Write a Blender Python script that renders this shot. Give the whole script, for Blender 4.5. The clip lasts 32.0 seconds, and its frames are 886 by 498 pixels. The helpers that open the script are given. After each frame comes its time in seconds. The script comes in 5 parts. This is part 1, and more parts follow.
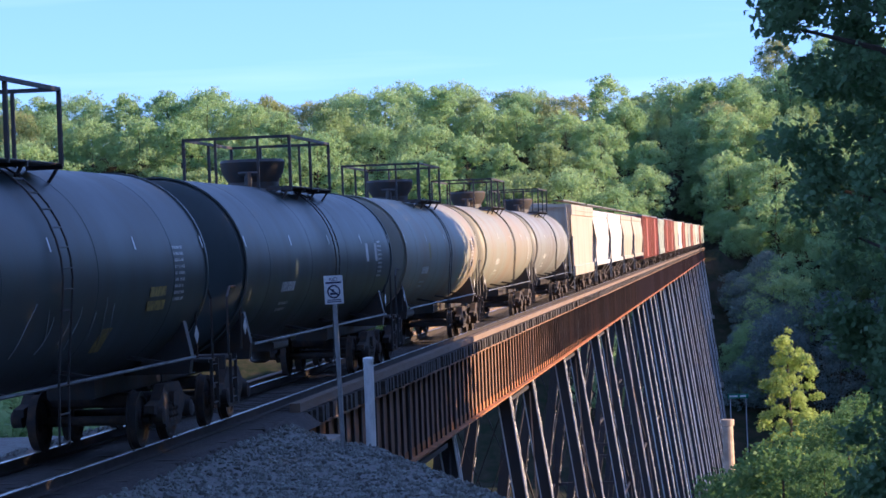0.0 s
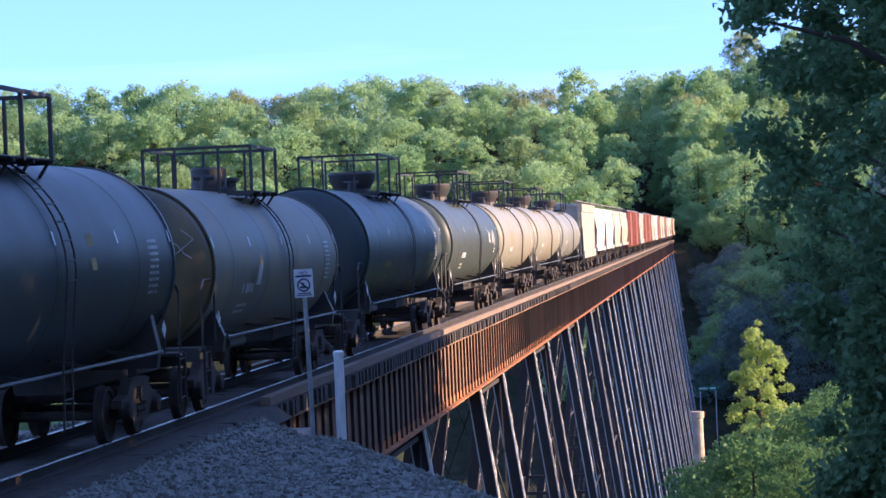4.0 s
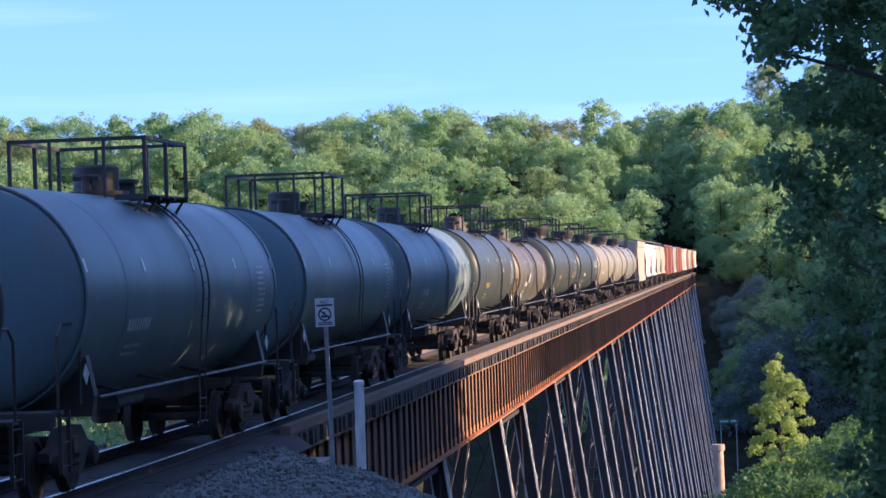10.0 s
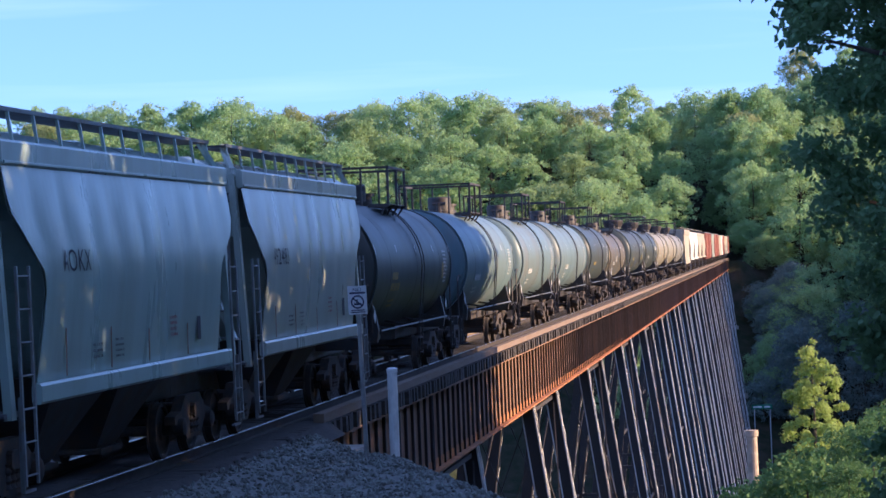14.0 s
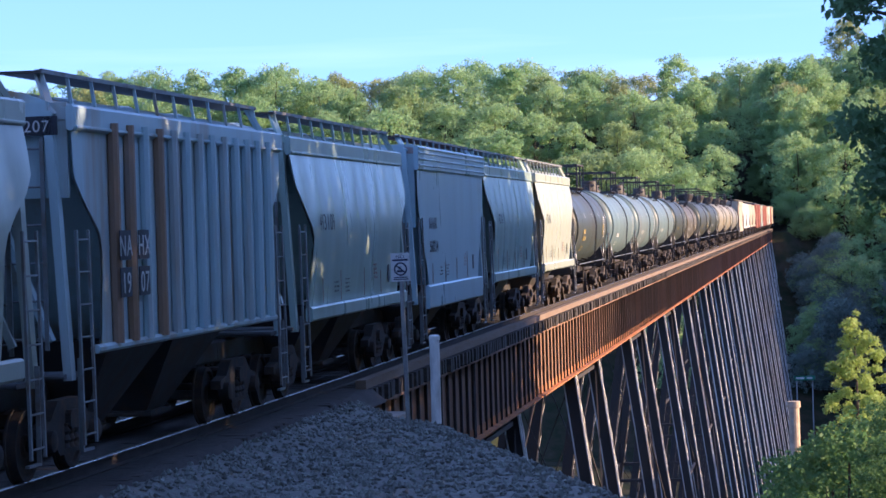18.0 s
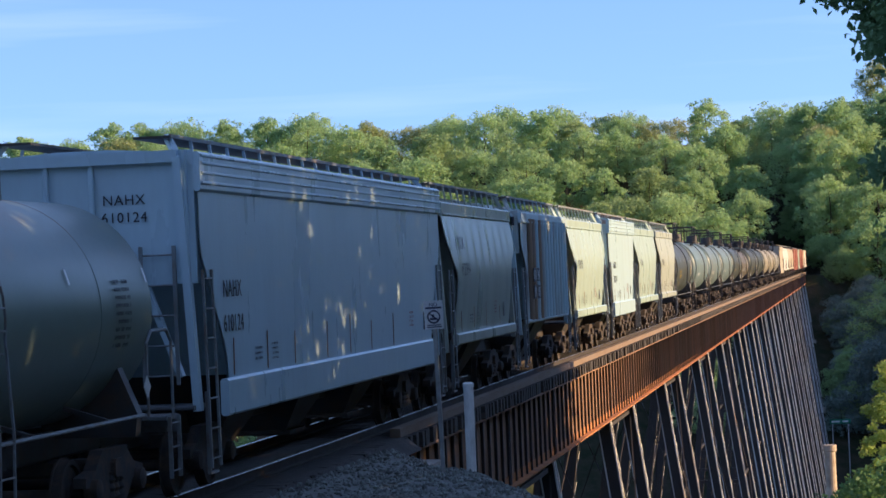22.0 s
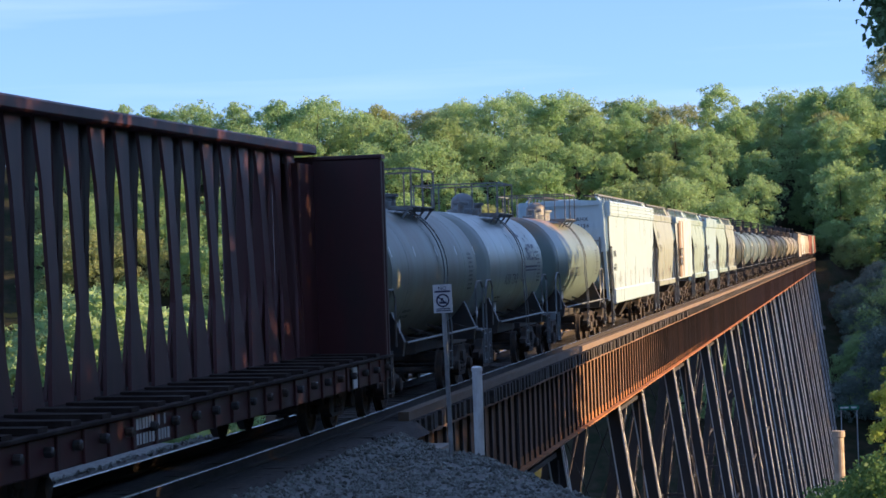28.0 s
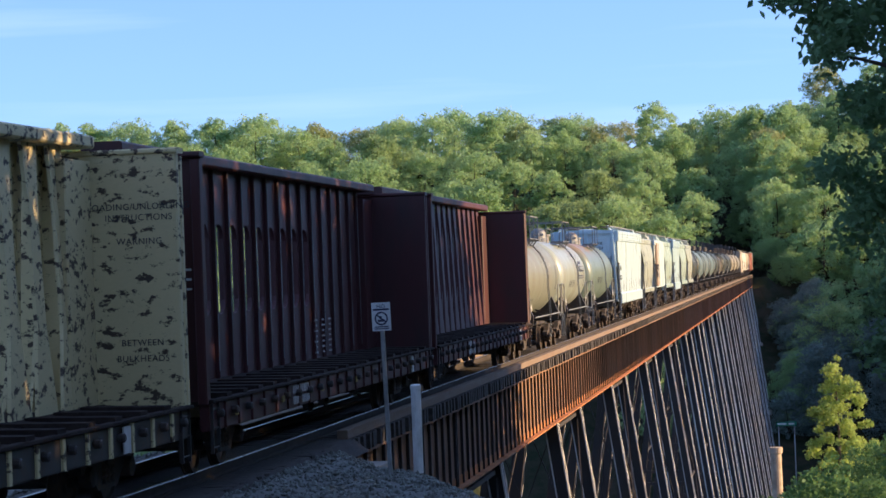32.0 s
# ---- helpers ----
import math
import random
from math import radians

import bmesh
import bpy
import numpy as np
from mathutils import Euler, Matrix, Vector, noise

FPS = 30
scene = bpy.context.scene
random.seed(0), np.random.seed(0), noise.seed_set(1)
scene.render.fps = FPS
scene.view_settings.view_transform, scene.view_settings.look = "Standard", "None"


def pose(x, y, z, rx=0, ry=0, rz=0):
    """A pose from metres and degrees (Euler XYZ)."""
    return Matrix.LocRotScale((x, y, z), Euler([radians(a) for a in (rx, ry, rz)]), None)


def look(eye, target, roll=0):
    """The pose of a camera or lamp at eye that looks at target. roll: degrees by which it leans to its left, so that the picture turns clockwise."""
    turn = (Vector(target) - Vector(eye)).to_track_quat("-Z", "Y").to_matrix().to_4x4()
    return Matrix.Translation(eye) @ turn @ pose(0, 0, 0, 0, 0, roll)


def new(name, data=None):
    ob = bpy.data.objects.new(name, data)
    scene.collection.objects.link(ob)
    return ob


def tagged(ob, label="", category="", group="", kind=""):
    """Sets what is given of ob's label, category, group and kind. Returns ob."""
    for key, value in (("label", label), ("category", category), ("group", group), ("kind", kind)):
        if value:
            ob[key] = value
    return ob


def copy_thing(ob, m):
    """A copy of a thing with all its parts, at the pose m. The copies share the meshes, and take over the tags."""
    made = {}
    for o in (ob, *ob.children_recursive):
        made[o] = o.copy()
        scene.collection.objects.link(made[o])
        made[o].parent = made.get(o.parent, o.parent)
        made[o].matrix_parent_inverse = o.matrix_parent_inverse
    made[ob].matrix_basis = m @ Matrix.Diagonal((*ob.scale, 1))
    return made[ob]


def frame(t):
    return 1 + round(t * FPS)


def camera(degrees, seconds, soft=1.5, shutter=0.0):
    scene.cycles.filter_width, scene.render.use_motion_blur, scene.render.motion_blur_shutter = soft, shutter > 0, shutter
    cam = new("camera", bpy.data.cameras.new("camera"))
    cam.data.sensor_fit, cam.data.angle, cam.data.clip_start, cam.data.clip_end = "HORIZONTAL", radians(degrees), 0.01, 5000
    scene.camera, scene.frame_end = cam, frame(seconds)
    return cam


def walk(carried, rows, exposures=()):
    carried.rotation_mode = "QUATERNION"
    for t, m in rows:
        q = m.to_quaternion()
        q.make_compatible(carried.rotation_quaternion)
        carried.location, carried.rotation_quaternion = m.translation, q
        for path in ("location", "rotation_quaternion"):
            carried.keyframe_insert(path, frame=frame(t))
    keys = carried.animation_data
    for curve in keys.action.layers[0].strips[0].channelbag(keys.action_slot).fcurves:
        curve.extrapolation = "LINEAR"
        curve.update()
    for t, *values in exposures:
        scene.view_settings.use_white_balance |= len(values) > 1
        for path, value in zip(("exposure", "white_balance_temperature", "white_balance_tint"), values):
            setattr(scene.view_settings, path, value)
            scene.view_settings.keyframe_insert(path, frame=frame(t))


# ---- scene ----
cam = camera(20.06, 32.0, soft=1.6)
EYE = (9.735, 0.0, 2.87)

# seconds, heading to the left of the bridge's line, tilt up, lean (degrees)
PATH = [
    (0, 6.830, -0.114, -2.190), (0.5, 6.614, -0.178, -2.207), (1, 6.471, -0.209, -2.335), (1.5, 6.291, -0.245, -2.430), (2, 6.257, -0.362, -2.493),
    (2.5, 6.262, -0.502, -2.322), (3, 6.292, -0.564, -2.393), (3.5, 6.246, -0.450, -2.371), (4, 6.148, -0.298, -2.338), (4.5, 6.046, -0.170, -2.306),
    (6.5, 5.885, -0.088, -2.115), (7, 6.009, -0.050, -2.130), (7.5, 6.210, -0.090, -2.181), (8, 6.382, 0.010, -2.145), (8.5, 6.428, 0.134, -2.103),
    (9, 6.327, 0.270, -2.048), (9.5, 6.318, 0.425, -1.945), (10, 6.614, 0.412, -1.857), (10.5, 6.920, 0.328, -1.998), (11, 6.959, 0.179, -2.299),
    (11.5, 6.951, 0.025, -2.440), (12, 6.922, 0.067, -2.267), (12.5, 7.025, 0.103, -2.136), (13, 7.262, 0.047, -2.093), (13.5, 7.340, 0.106, -2.119),
    (15.5, 7.495, 0.191, -2.444), (16, 7.692, 0.154, -2.419), (16.5, 7.850, 0.061, -2.316), (17, 8.220, -0.176, -2.058), (17.5, 8.552, -0.380, -1.672),
    (18, 8.378, -0.561, -1.629), (18.5, 8.503, -0.578, -1.510), (19, 9.140, -0.628, -1.750), (19.5, 9.489, -0.663, -1.971), (20, 9.364, -0.451, -2.048),
    (20.5, 9.103, -0.132, -2.178), (21, 9.145, 0.147, -2.413), (21.5, 9.165, 0.395, -2.383), (22, 9.088, 0.550, -2.308), (22.5, 9.098, 0.628, -2.393),
    (23, 9.118, 0.647, -2.482), (23.5, 9.135, 0.701, -2.404), (24, 9.144, 0.827, -2.403), (24.5, 9.074, 0.894, -2.350), (25, 8.925, 0.830, -2.250),
    (25.5, 9.074, 0.713, -2.091), (27.5, 9.341, 0.046, -2.186), (28, 9.317, 0.186, -1.985), (28.5, 9.566, 0.413, -2.418), (29, 9.643, 0.416, -2.407),
    (29.5, 9.430, 0.224, -2.323), (30, 9.376, 0.115, -2.227), (30.5, 9.356, 0.153, -2.285), (31, 9.157, 0.302, -2.257), (31.5, 8.522, 0.416, -2.230),
    (32, 7.893, 0.544, -2.141),
]


def aim(yaw, tilt, lean):
    """The camera's pose at its fixed stand."""
    a, b = radians(yaw), radians(tilt)
    way = Vector((-math.sin(a) * math.cos(b), math.cos(a) * math.cos(b), math.sin(b)))
    return look(EYE, Vector(EYE) + way * 10, lean)


walk(cam, [(t, aim(a, b, c)) for t, a, b, c in PATH], [(t, e, 4870 if t < 14 else 4960 if t < 21 else 5450, 29 if t < 21 else 20) for t, e in ((0, 1.52), (2, 1.60), (4, 1.72), (7, 1.62), (9, 1.50), (13, 1.42), (16, 1.44), (18, 1.60), (20, 1.71), (22, 1.14), (25, 1.14), (28, 1.24), (32, 1.26))])

# ---- world, sun, exposure ----
SUN_FROM = Vector((0.993 * math.cos(radians(17)), 0.12 * math.cos(radians(17)), math.sin(radians(17))))
world = bpy.data.worlds.new("sky")
scene.world = world
world.use_nodes = True
wn = world.node_tree
sky = wn.nodes.new("ShaderNodeTexSky")
sky.sky_type = "NISHITA"
sky.sun_disc = False
sky.sun_elevation = math.asin(SUN_FROM.z)
sky.sun_rotation = math.atan2(SUN_FROM.x, SUN_FROM.y)
sky.air_density, sky.dust_density, sky.ozone_density = 1.0, 0.05, 2.0
tc = wn.nodes.new("ShaderNodeTexCoord")
lift = wn.nodes.new("ShaderNodeVectorMath")
lift.operation = "ADD"
lift.inputs[1].default_value = (0, 0, 0.14)
wn.links.new(tc.outputs["Generated"], lift.inputs[0])
wn.links.new(lift.outputs[0], sky.inputs["Vector"])
# thin high streaks of cloud
stretch = wn.nodes.new("ShaderNodeMapping")
stretch.inputs["Scale"].default_value = (1.5, 1.5, 26.0)
stretch.inputs["Rotation"].default_value = (0.0, 0.05, 0.0)
wisp = wn.nodes.new("ShaderNodeTexNoise")
wisp.inputs["Scale"].default_value, wisp.inputs["Detail"].default_value = 1.6, 5
wfac = wn.nodes.new("ShaderNodeMapRange")
wfac.inputs["From Min"].default_value, wfac.inputs["From Max"].default_value, wfac.inputs["To Max"].default_value = 0.42, 0.76, 0.5
wmix = wn.nodes.new("ShaderNodeMix")
wmix.data_type = "RGBA"
wmix.inputs["B"].default_value = (4.6, 5.0, 6.2, 1)
wn.links.new(tc.outputs["Generated"], stretch.inputs[0])
wn.links.new(stretch.outputs[0], wisp.inputs["Vector"])
wn.links.new(wisp.outputs["Fac"], wfac.inputs["Value"])
wn.links.new(wfac.outputs[0], wmix.inputs["Factor"])
wn.links.new(sky.outputs[0], wmix.inputs["A"])
wn.links.new(wmix.outputs["Result"], wn.nodes["Background"].inputs[0])
wn.nodes["Background"].inputs[1].default_value = 0.105
sun = new("sun", bpy.data.lights.new("sun", "SUN"))
sun.data.energy, sun.data.angle, sun.data.color = 4.9, radians(0.5), (1.0, 0.66, 0.28)
sun.matrix_world = look(SUN_FROM * 100, (0, 0, 0))


# ---- mesh builder ----
class Geo:
    """Collects vertices and faces for one mesh."""

    def __init__(self):
        self.v, self.f = [], []

    def add(self, v, f):
        n = len(self.v)
        self.v += [tuple(q) for q in v]
        self.f += [tuple(i + n for i in q) for q in f]
        return self

    def box(self, c, s, m=None):
        x, y, z = s[0] / 2, s[1] / 2, s[2] / 2
        v = [Vector((a * x, b * y, d * z)) for a in (-1, 1) for b in (-1, 1) for d in (-1, 1)]
        if m is not None:
            v = [m @ q for q in v]
        v = [q + Vector(c) for q in v]
        return self.add(v, [(0, 1, 3, 2), (4, 6, 7, 5), (0, 4, 5, 1), (2, 3, 7, 6), (0, 2, 6, 4), (1, 5, 7, 3)])

    def bbox(self, c, s, b=0.02):
        """A box with chamfered edges along its longest side."""
        ax = max(range(3), key=lambda i: s[i])
        i, j = [k for k in range(3) if k != ax]
        w, h = s[i] / 2, s[j] / 2
        b = min(b, w * 0.6, h * 0.6)
        ring = [(w, -h + b), (w, h - b), (w - b, h), (-w + b, h), (-w, h - b), (-w, -h + b), (-w + b, -h), (w - b, -h)]
        v = []
        for e in (-1, 1):
            for p, q in ring:
                o = [0, 0, 0]
                o[i], o[j], o[ax] = p + c[i], q + c[j], e * s[ax] / 2 + c[ax]
                v.append(o)
        f = [(k, (k + 1) % 8, 8 + (k + 1) % 8, 8 + k) for k in range(8)] + [tuple(range(7, -1, -1)), tuple(range(8, 16))]
        return self.add(v, f)

    def rod(self, a, b, r, n=6, r2=None):
        a, b = Vector(a), Vector(b)
        d = (b - a).normalized()
        u = d.orthogonal().normalized()
        w = d.cross(u)
        v = []
        for p, q in ((a, r), (b, r if r2 is None else r2)):
            v += [p + (u * math.cos(2 * math.pi * k / n) + w * math.sin(2 * math.pi * k / n)) * q for k in range(n)]
        f = [(k, (k + 1) % n, n + (k + 1) % n, n + k) for k in range(n)]
        return self.add(v, f + [tuple(range(n - 1, -1, -1)), tuple(range(n, 2 * n))])

    def pipe(self, pts, r, n=6):
        """One bent tube through the points."""
        p = [Vector(q) for q in pts]
        ways = [(p[min(i + 1, len(p) - 1)] - p[max(i - 1, 0)]).normalized() for i in range(len(p))]
        u = ways[0].orthogonal().normalized()
        rings = []
        for q, d in zip(p, ways):
            u = (u - d * u.dot(d)).normalized()
            w = d.cross(u)
            rings.append([q + (u * math.cos(2 * math.pi * k / n) + w * math.sin(2 * math.pi * k / n)) * r for k in range(n)])
        return self.loft(rings)

    def strap(self, pts, w, h):
        """A flat bar bent in the x-z plane, w wide along y and h thick."""
        p = [Vector(q) for q in pts]
        rings = []
        for i, q in enumerate(p):
            d = (p[min(i + 1, len(p) - 1)] - p[max(i - 1, 0)]).normalized()
            o = Vector((d.z, 0, -d.x)) * h / 2
            e = Vector((0, w / 2, 0))
            rings.append([q - e - o, q + e - o, q + e + o, q - e + o])
        return self.loft(rings)

    def bar(self, a, b, w, h):
        """A square bar from a to b."""
        a, b = Vector(a), Vector(b)
        m = (b - a).to_track_quat("Y", "Z").to_matrix()
        return self.box((a + b) / 2, (w, (b - a).length, h), m)

    def lathe(self, prof, n=32, axis="y", c=(0, 0, 0), caps=True):
        """prof: (along, radius) pairs."""
        v = []
        for t, r in prof:
            for k in range(n):
                p, q = r * math.cos(2 * math.pi * k / n), r * math.sin(2 * math.pi * k / n)
                o = {"y": (p, t, q), "z": (p, -q, t), "x": (t, p, q)}[axis]
                v.append((o[0] + c[0], o[1] + c[1], o[2] + c[2]))
        f = []
        for i in range(len(prof) - 1):
            f += [(i * n + k, (i + 1) * n + k, (i + 1) * n + (k + 1) % n, i * n + (k + 1) % n) for k in range(n)]
        if caps:
            f += [tuple(range(n)), tuple(range(len(prof) * n - 1, (len(prof) - 1) * n - 1, -1))]
        return self.add(v, f)

    def loft(self, rings, closed=True, caps=True):
        n = len(rings[0])
        v = [q for r in rings for q in r]
        f = []
        for i in range(len(rings) - 1):
            for k in range(n if closed else n - 1):
                f.append((i * n + k, i * n + (k + 1) % n, (i + 1) * n + (k + 1) % n, (i + 1) * n + k))
        if caps:
            f += [tuple(range(n - 1, -1, -1)), tuple(range((len(rings) - 1) * n, len(rings) * n))]
        return self.add(v, f)

    def mesh(self, name, mats, smooth=None):
        me = bpy.data.meshes.new(name)
        me.from_pydata(self.v, [], self.f)
        for m in mats if isinstance(mats, (list, tuple)) else [mats]:
            me.materials.append(m)
        if smooth:
            me.shade_smooth()
            me.set_sharp_from_angle(angle=radians(smooth))
        return me


def part(name, geo, material, parent, label="", smooth=None, at=None):
    """One mesh object under a thing or a part; geo may be a Geo or a finished mesh."""
    me = geo if isinstance(geo, bpy.types.Mesh) else geo.mesh(name, material, smooth)
    ob = new(name, me)
    ob.parent = parent
    if at is not None:
        ob.matrix_basis = at
    if label:
        ob["label"] = label
    return ob


def thing(name, label, category, group="", at=None, kind=""):
    ob = new(name)
    ob.empty_display_size = 0.3
    if at is not None:
        ob.matrix_basis = at
    return tagged(ob, label, category, group, kind)


def solid(name, geo, material, label, category, group="", kind="", smooth=None):
    return tagged(new(name, geo.mesh(name, material, smooth)), label, category, group, kind)


# ---- materials ----
def mat(name, base, rough=0.6, metal=0.0, second=None, amount=0.5, scale=2.0, stretch=(1, 1, 1), bump=0.0, fine=40.0, vary=0.0, spec=0.5, edge=0.12, world_space=False, top=None, dust=0.0):
    """A painted or raw surface: base colour, a second colour in stains (scale, stretch), fine grain and bump."""
    m = bpy.data.materials.new(name)
    m.use_nodes = True
    t = m.node_tree
    n, ln = t.nodes, t.links.new
    b = n["Principled BSDF"]
    b.inputs["Metallic"].default_value = metal
    b.inputs["Specular IOR Level"].default_value = spec
    b.inputs["Sheen Weight"].default_value, b.inputs["Sheen Roughness"].default_value, b.inputs["Sheen Tint"].default_value = dust, 0.45, (0.9, 0.86, 0.72, 1)
    co = n.new("ShaderNodeTexCoord")
    mp = n.new("ShaderNodeMapping")
    mp.inputs["Scale"].default_value = stretch
    if world_space:
        g = n.new("ShaderNodeNewGeometry")
        ln(g.outputs["Position"], mp.inputs[0])
    else:
        info0 = n.new("ShaderNodeObjectInfo")
        sh = n.new("ShaderNodeVectorMath")
        sh.operation = "MULTIPLY_ADD"
        sh.inputs[1].default_value = (37.0, 11.0, 23.0)
        ln(info0.outputs["Random"], sh.inputs[0])
        ln(co.outputs["Object"], sh.inputs[2])
        ln(sh.outputs[0], mp.inputs[0])
    big = n.new("ShaderNodeTexNoise")
    big.inputs["Scale"].default_value, big.inputs["Detail"].default_value, big.inputs["Roughness"].default_value = scale, 6, 0.65
    ln(mp.outputs[0], big.inputs["Vector"])
    small = n.new("ShaderNodeTexNoise")
    small.inputs["Scale"].default_value, small.inputs["Detail"].default_value = fine, 4
    ln(mp.outputs[0], small.inputs["Vector"])
    ramp = n.new("ShaderNodeMapRange")
    ramp.inputs["From Min"].default_value, ramp.inputs["From Max"].default_value = 0.72 - 0.45 * amount - edge, 0.72 - 0.45 * amount + edge
    ln(big.outputs["Fac"], ramp.inputs["Value"])
    mix = n.new("ShaderNodeMix")
    mix.data_type = "RGBA"
    mix.inputs["A"].default_value = (*base, 1)
    mix.inputs["B"].default_value = (*(second or [c * 0.7 for c in base]), 1)
    ln(ramp.outputs[0], mix.inputs["Factor"])
    if top:
        sep = n.new("ShaderNodeSeparateXYZ")
        ln(co.outputs["Object"], sep.inputs[0])
        rise = n.new("ShaderNodeMapRange")
        rise.inputs["From Min"].default_value, rise.inputs["From Max"].default_value = top
        ln(sep.outputs["Z"], rise.inputs["Value"])
        both = n.new("ShaderNodeMath")
        both.operation = "MULTIPLY"
        ln(ramp.outputs[0], both.inputs[0])
        ln(rise.outputs[0], both.inputs[1])
        ln(both.outputs[0], mix.inputs["Factor"])
    hs = n.new("ShaderNodeHueSaturation")
    ln(mix.outputs["Result"], hs.inputs["Color"])
    val = n.new("ShaderNodeMapRange")
    dv = 0.18 if fine > 16 else 0.07
    val.inputs["To Min"].default_value, val.inputs["To Max"].default_value = 1 - dv, 1 + dv
    ln(small.outputs["Fac"], val.inputs["Value"])
    if vary:
        info = n.new("ShaderNodeObjectInfo")
        rr = n.new("ShaderNodeMapRange")
        rr.inputs["To Min"].default_value, rr.inputs["To Max"].default_value = 1 - vary, 1 + vary
        ln(info.outputs["Random"], rr.inputs["Value"])
        mu = n.new("ShaderNodeMath")
        mu.operation = "MULTIPLY"
        ln(rr.outputs[0], mu.inputs[0])
        ln(val.outputs[0], mu.inputs[1])
        ln(mu.outputs[0], hs.inputs["Value"])
    else:
        ln(val.outputs[0], hs.inputs["Value"])
    ln(hs.outputs[0], b.inputs["Base Color"])
    ro = n.new("ShaderNodeMapRange")
    ro.inputs["To Min"].default_value, ro.inputs["To Max"].default_value = max(0.05, rough - 0.14), min(1, rough + 0.14)
    ln(big.outputs["Fac"], ro.inputs["Value"])
    ln(ro.outputs[0], b.inputs["Roughness"])
    if bump:
        bp = n.new("ShaderNodeBump")
        bp.inputs["Strength"].default_value, bp.inputs["Distance"].default_value = 0.6, bump
        ln(small.outputs["Fac"], bp.inputs["Height"])
        ln(bp.outputs[0], b.inputs["Normal"])
    return m


def leaf_mat(name, c1, c2, trans=0.35):
    m = bpy.data.materials.new(name)
    m.use_nodes = True
    t = m.node_tree
    n, ln = t.nodes, t.links.new
    b = n["Principled BSDF"]
    b.inputs["Roughness"].default_value = 0.55
    b.inputs["Specular IOR Level"].default_value = 0.25
    g = n.new("ShaderNodeNewGeometry")
    o = n.new("ShaderNodeObjectInfo")
    ad = n.new("ShaderNodeMath")
    ad.operation = "MULTIPLY_ADD"
    ad.inputs[1].default_value = 0.45
    ln(g.outputs["Random Per Island"], ad.inputs[0])
    mu = n.new("ShaderNodeMath")
    mu.operation = "MULTIPLY"
    mu.inputs[1].default_value = 0.55
    ln(o.outputs["Random"], mu.inputs[0])
    ln(mu.outputs[0], ad.inputs[2])
    mix = n.new("ShaderNodeMix")
    mix.data_type = "RGBA"
    mix.inputs["A"].default_value, mix.inputs["B"].default_value = (*c1, 1), (*c2, 1)
    ln(ad.outputs[0], mix.inputs["Factor"])
    ln(mix.outputs["Result"], b.inputs["Base Color"])
    tr = n.new("ShaderNodeBsdfTranslucent")
    ln(mix.outputs["Result"], tr.inputs["Color"])
    sh = n.new("ShaderNodeMixShader")
    sh.inputs[0].default_value = trans
    ln(b.outputs[0], sh.inputs[1])
    ln(tr.outputs[0], sh.inputs[2])
    ln(sh.outputs[0], n["Material Output"].inputs["Surface"])
    return m


M = {}
M["black"] = mat("dusty_black_tank_paint", (0.053, 0.067, 0.069), 0.42, second=(0.075, 0.072, 0.06), amount=0.3, scale=0.7, stretch=(1, 1, 0.3), fine=12, spec=0.16)
M["greytank"] = mat("grey_tank_paint", (0.19, 0.215, 0.185), 0.42, second=(0.17, 0.16, 0.12), amount=0.35, scale=0.6, stretch=(1, 1, 0.3), fine=12, spec=0.3)
M["darkgrey"] = mat("dusty_dark_grey_tank_paint", (0.21, 0.22, 0.20), 0.5, second=(0.17, 0.15, 0.125), amount=0.4, scale=0.6, stretch=(1, 1, 0.3), fine=12, spec=0.3)
M["darktan"] = mat("dust_browned_tank_paint", (0.22, 0.225, 0.18), 0.5, second=(0.25, 0.20, 0.14), amount=0.4, scale=0.6, stretch=(1, 1, 0.3), fine=12, spec=0.3)
M["bluetank"] = mat("blue_grey_tank_paint", (0.128, 0.182, 0.196), 0.4, second=(0.15, 0.16, 0.15), amount=0.3, scale=0.6, stretch=(1, 1, 0.3), fine=12, spec=0.18)
M["whitetank"] = mat("white_tank_paint", (0.28, 0.32, 0.29), 0.32, second=(0.24, 0.22, 0.165), amount=0.3, scale=0.7, stretch=(1, 1, 0.25), fine=12, spec=0.55)
M["tantank"] = mat("dusty_olive_black_tank_paint", (0.046, 0.05, 0.042), 0.5, second=(0.15, 0.11, 0.045), amount=0.38, scale=0.6, stretch=(1, 1, 0.4), fine=14, spec=0.5, dust=0.12)
M["rusttank"] = mat("rusty_grey_tank_paint", (0.14, 0.185, 0.165), 0.36, second=(0.32, 0.16, 0.06), amount=0.42, scale=0.55, stretch=(1, 0.5, 0.6), fine=14, spec=0.55, top=(3.1, 3.9))
M["trim"] = mat("dark_steel", (0.038, 0.038, 0.039), 0.55, second=(0.07, 0.045, 0.03), amount=0.35, scale=3, fine=30)
M["paletrim"] = mat("grey_steel", (0.19, 0.21, 0.22), 0.5, second=(0.14, 0.10, 0.07), amount=0.3, scale=3, fine=30)
M["dullrail"] = mat("dull_grey_pipe", (0.10, 0.108, 0.115), 0.5, second=(0.06, 0.055, 0.05), amount=0.35, scale=3, fine=30)
M["worn_edge"] = mat("pale_grey_edge", (0.26, 0.28, 0.29), 0.5, second=(0.12, 0.08, 0.07), amount=0.4, scale=3, stretch=(1, 1, 0.4))
M["truck"] = mat("rusty_cast_steel", (0.036, 0.032, 0.03), 0.85, second=(0.09, 0.058, 0.038), amount=0.35, scale=4, bump=0.004, fine=40)
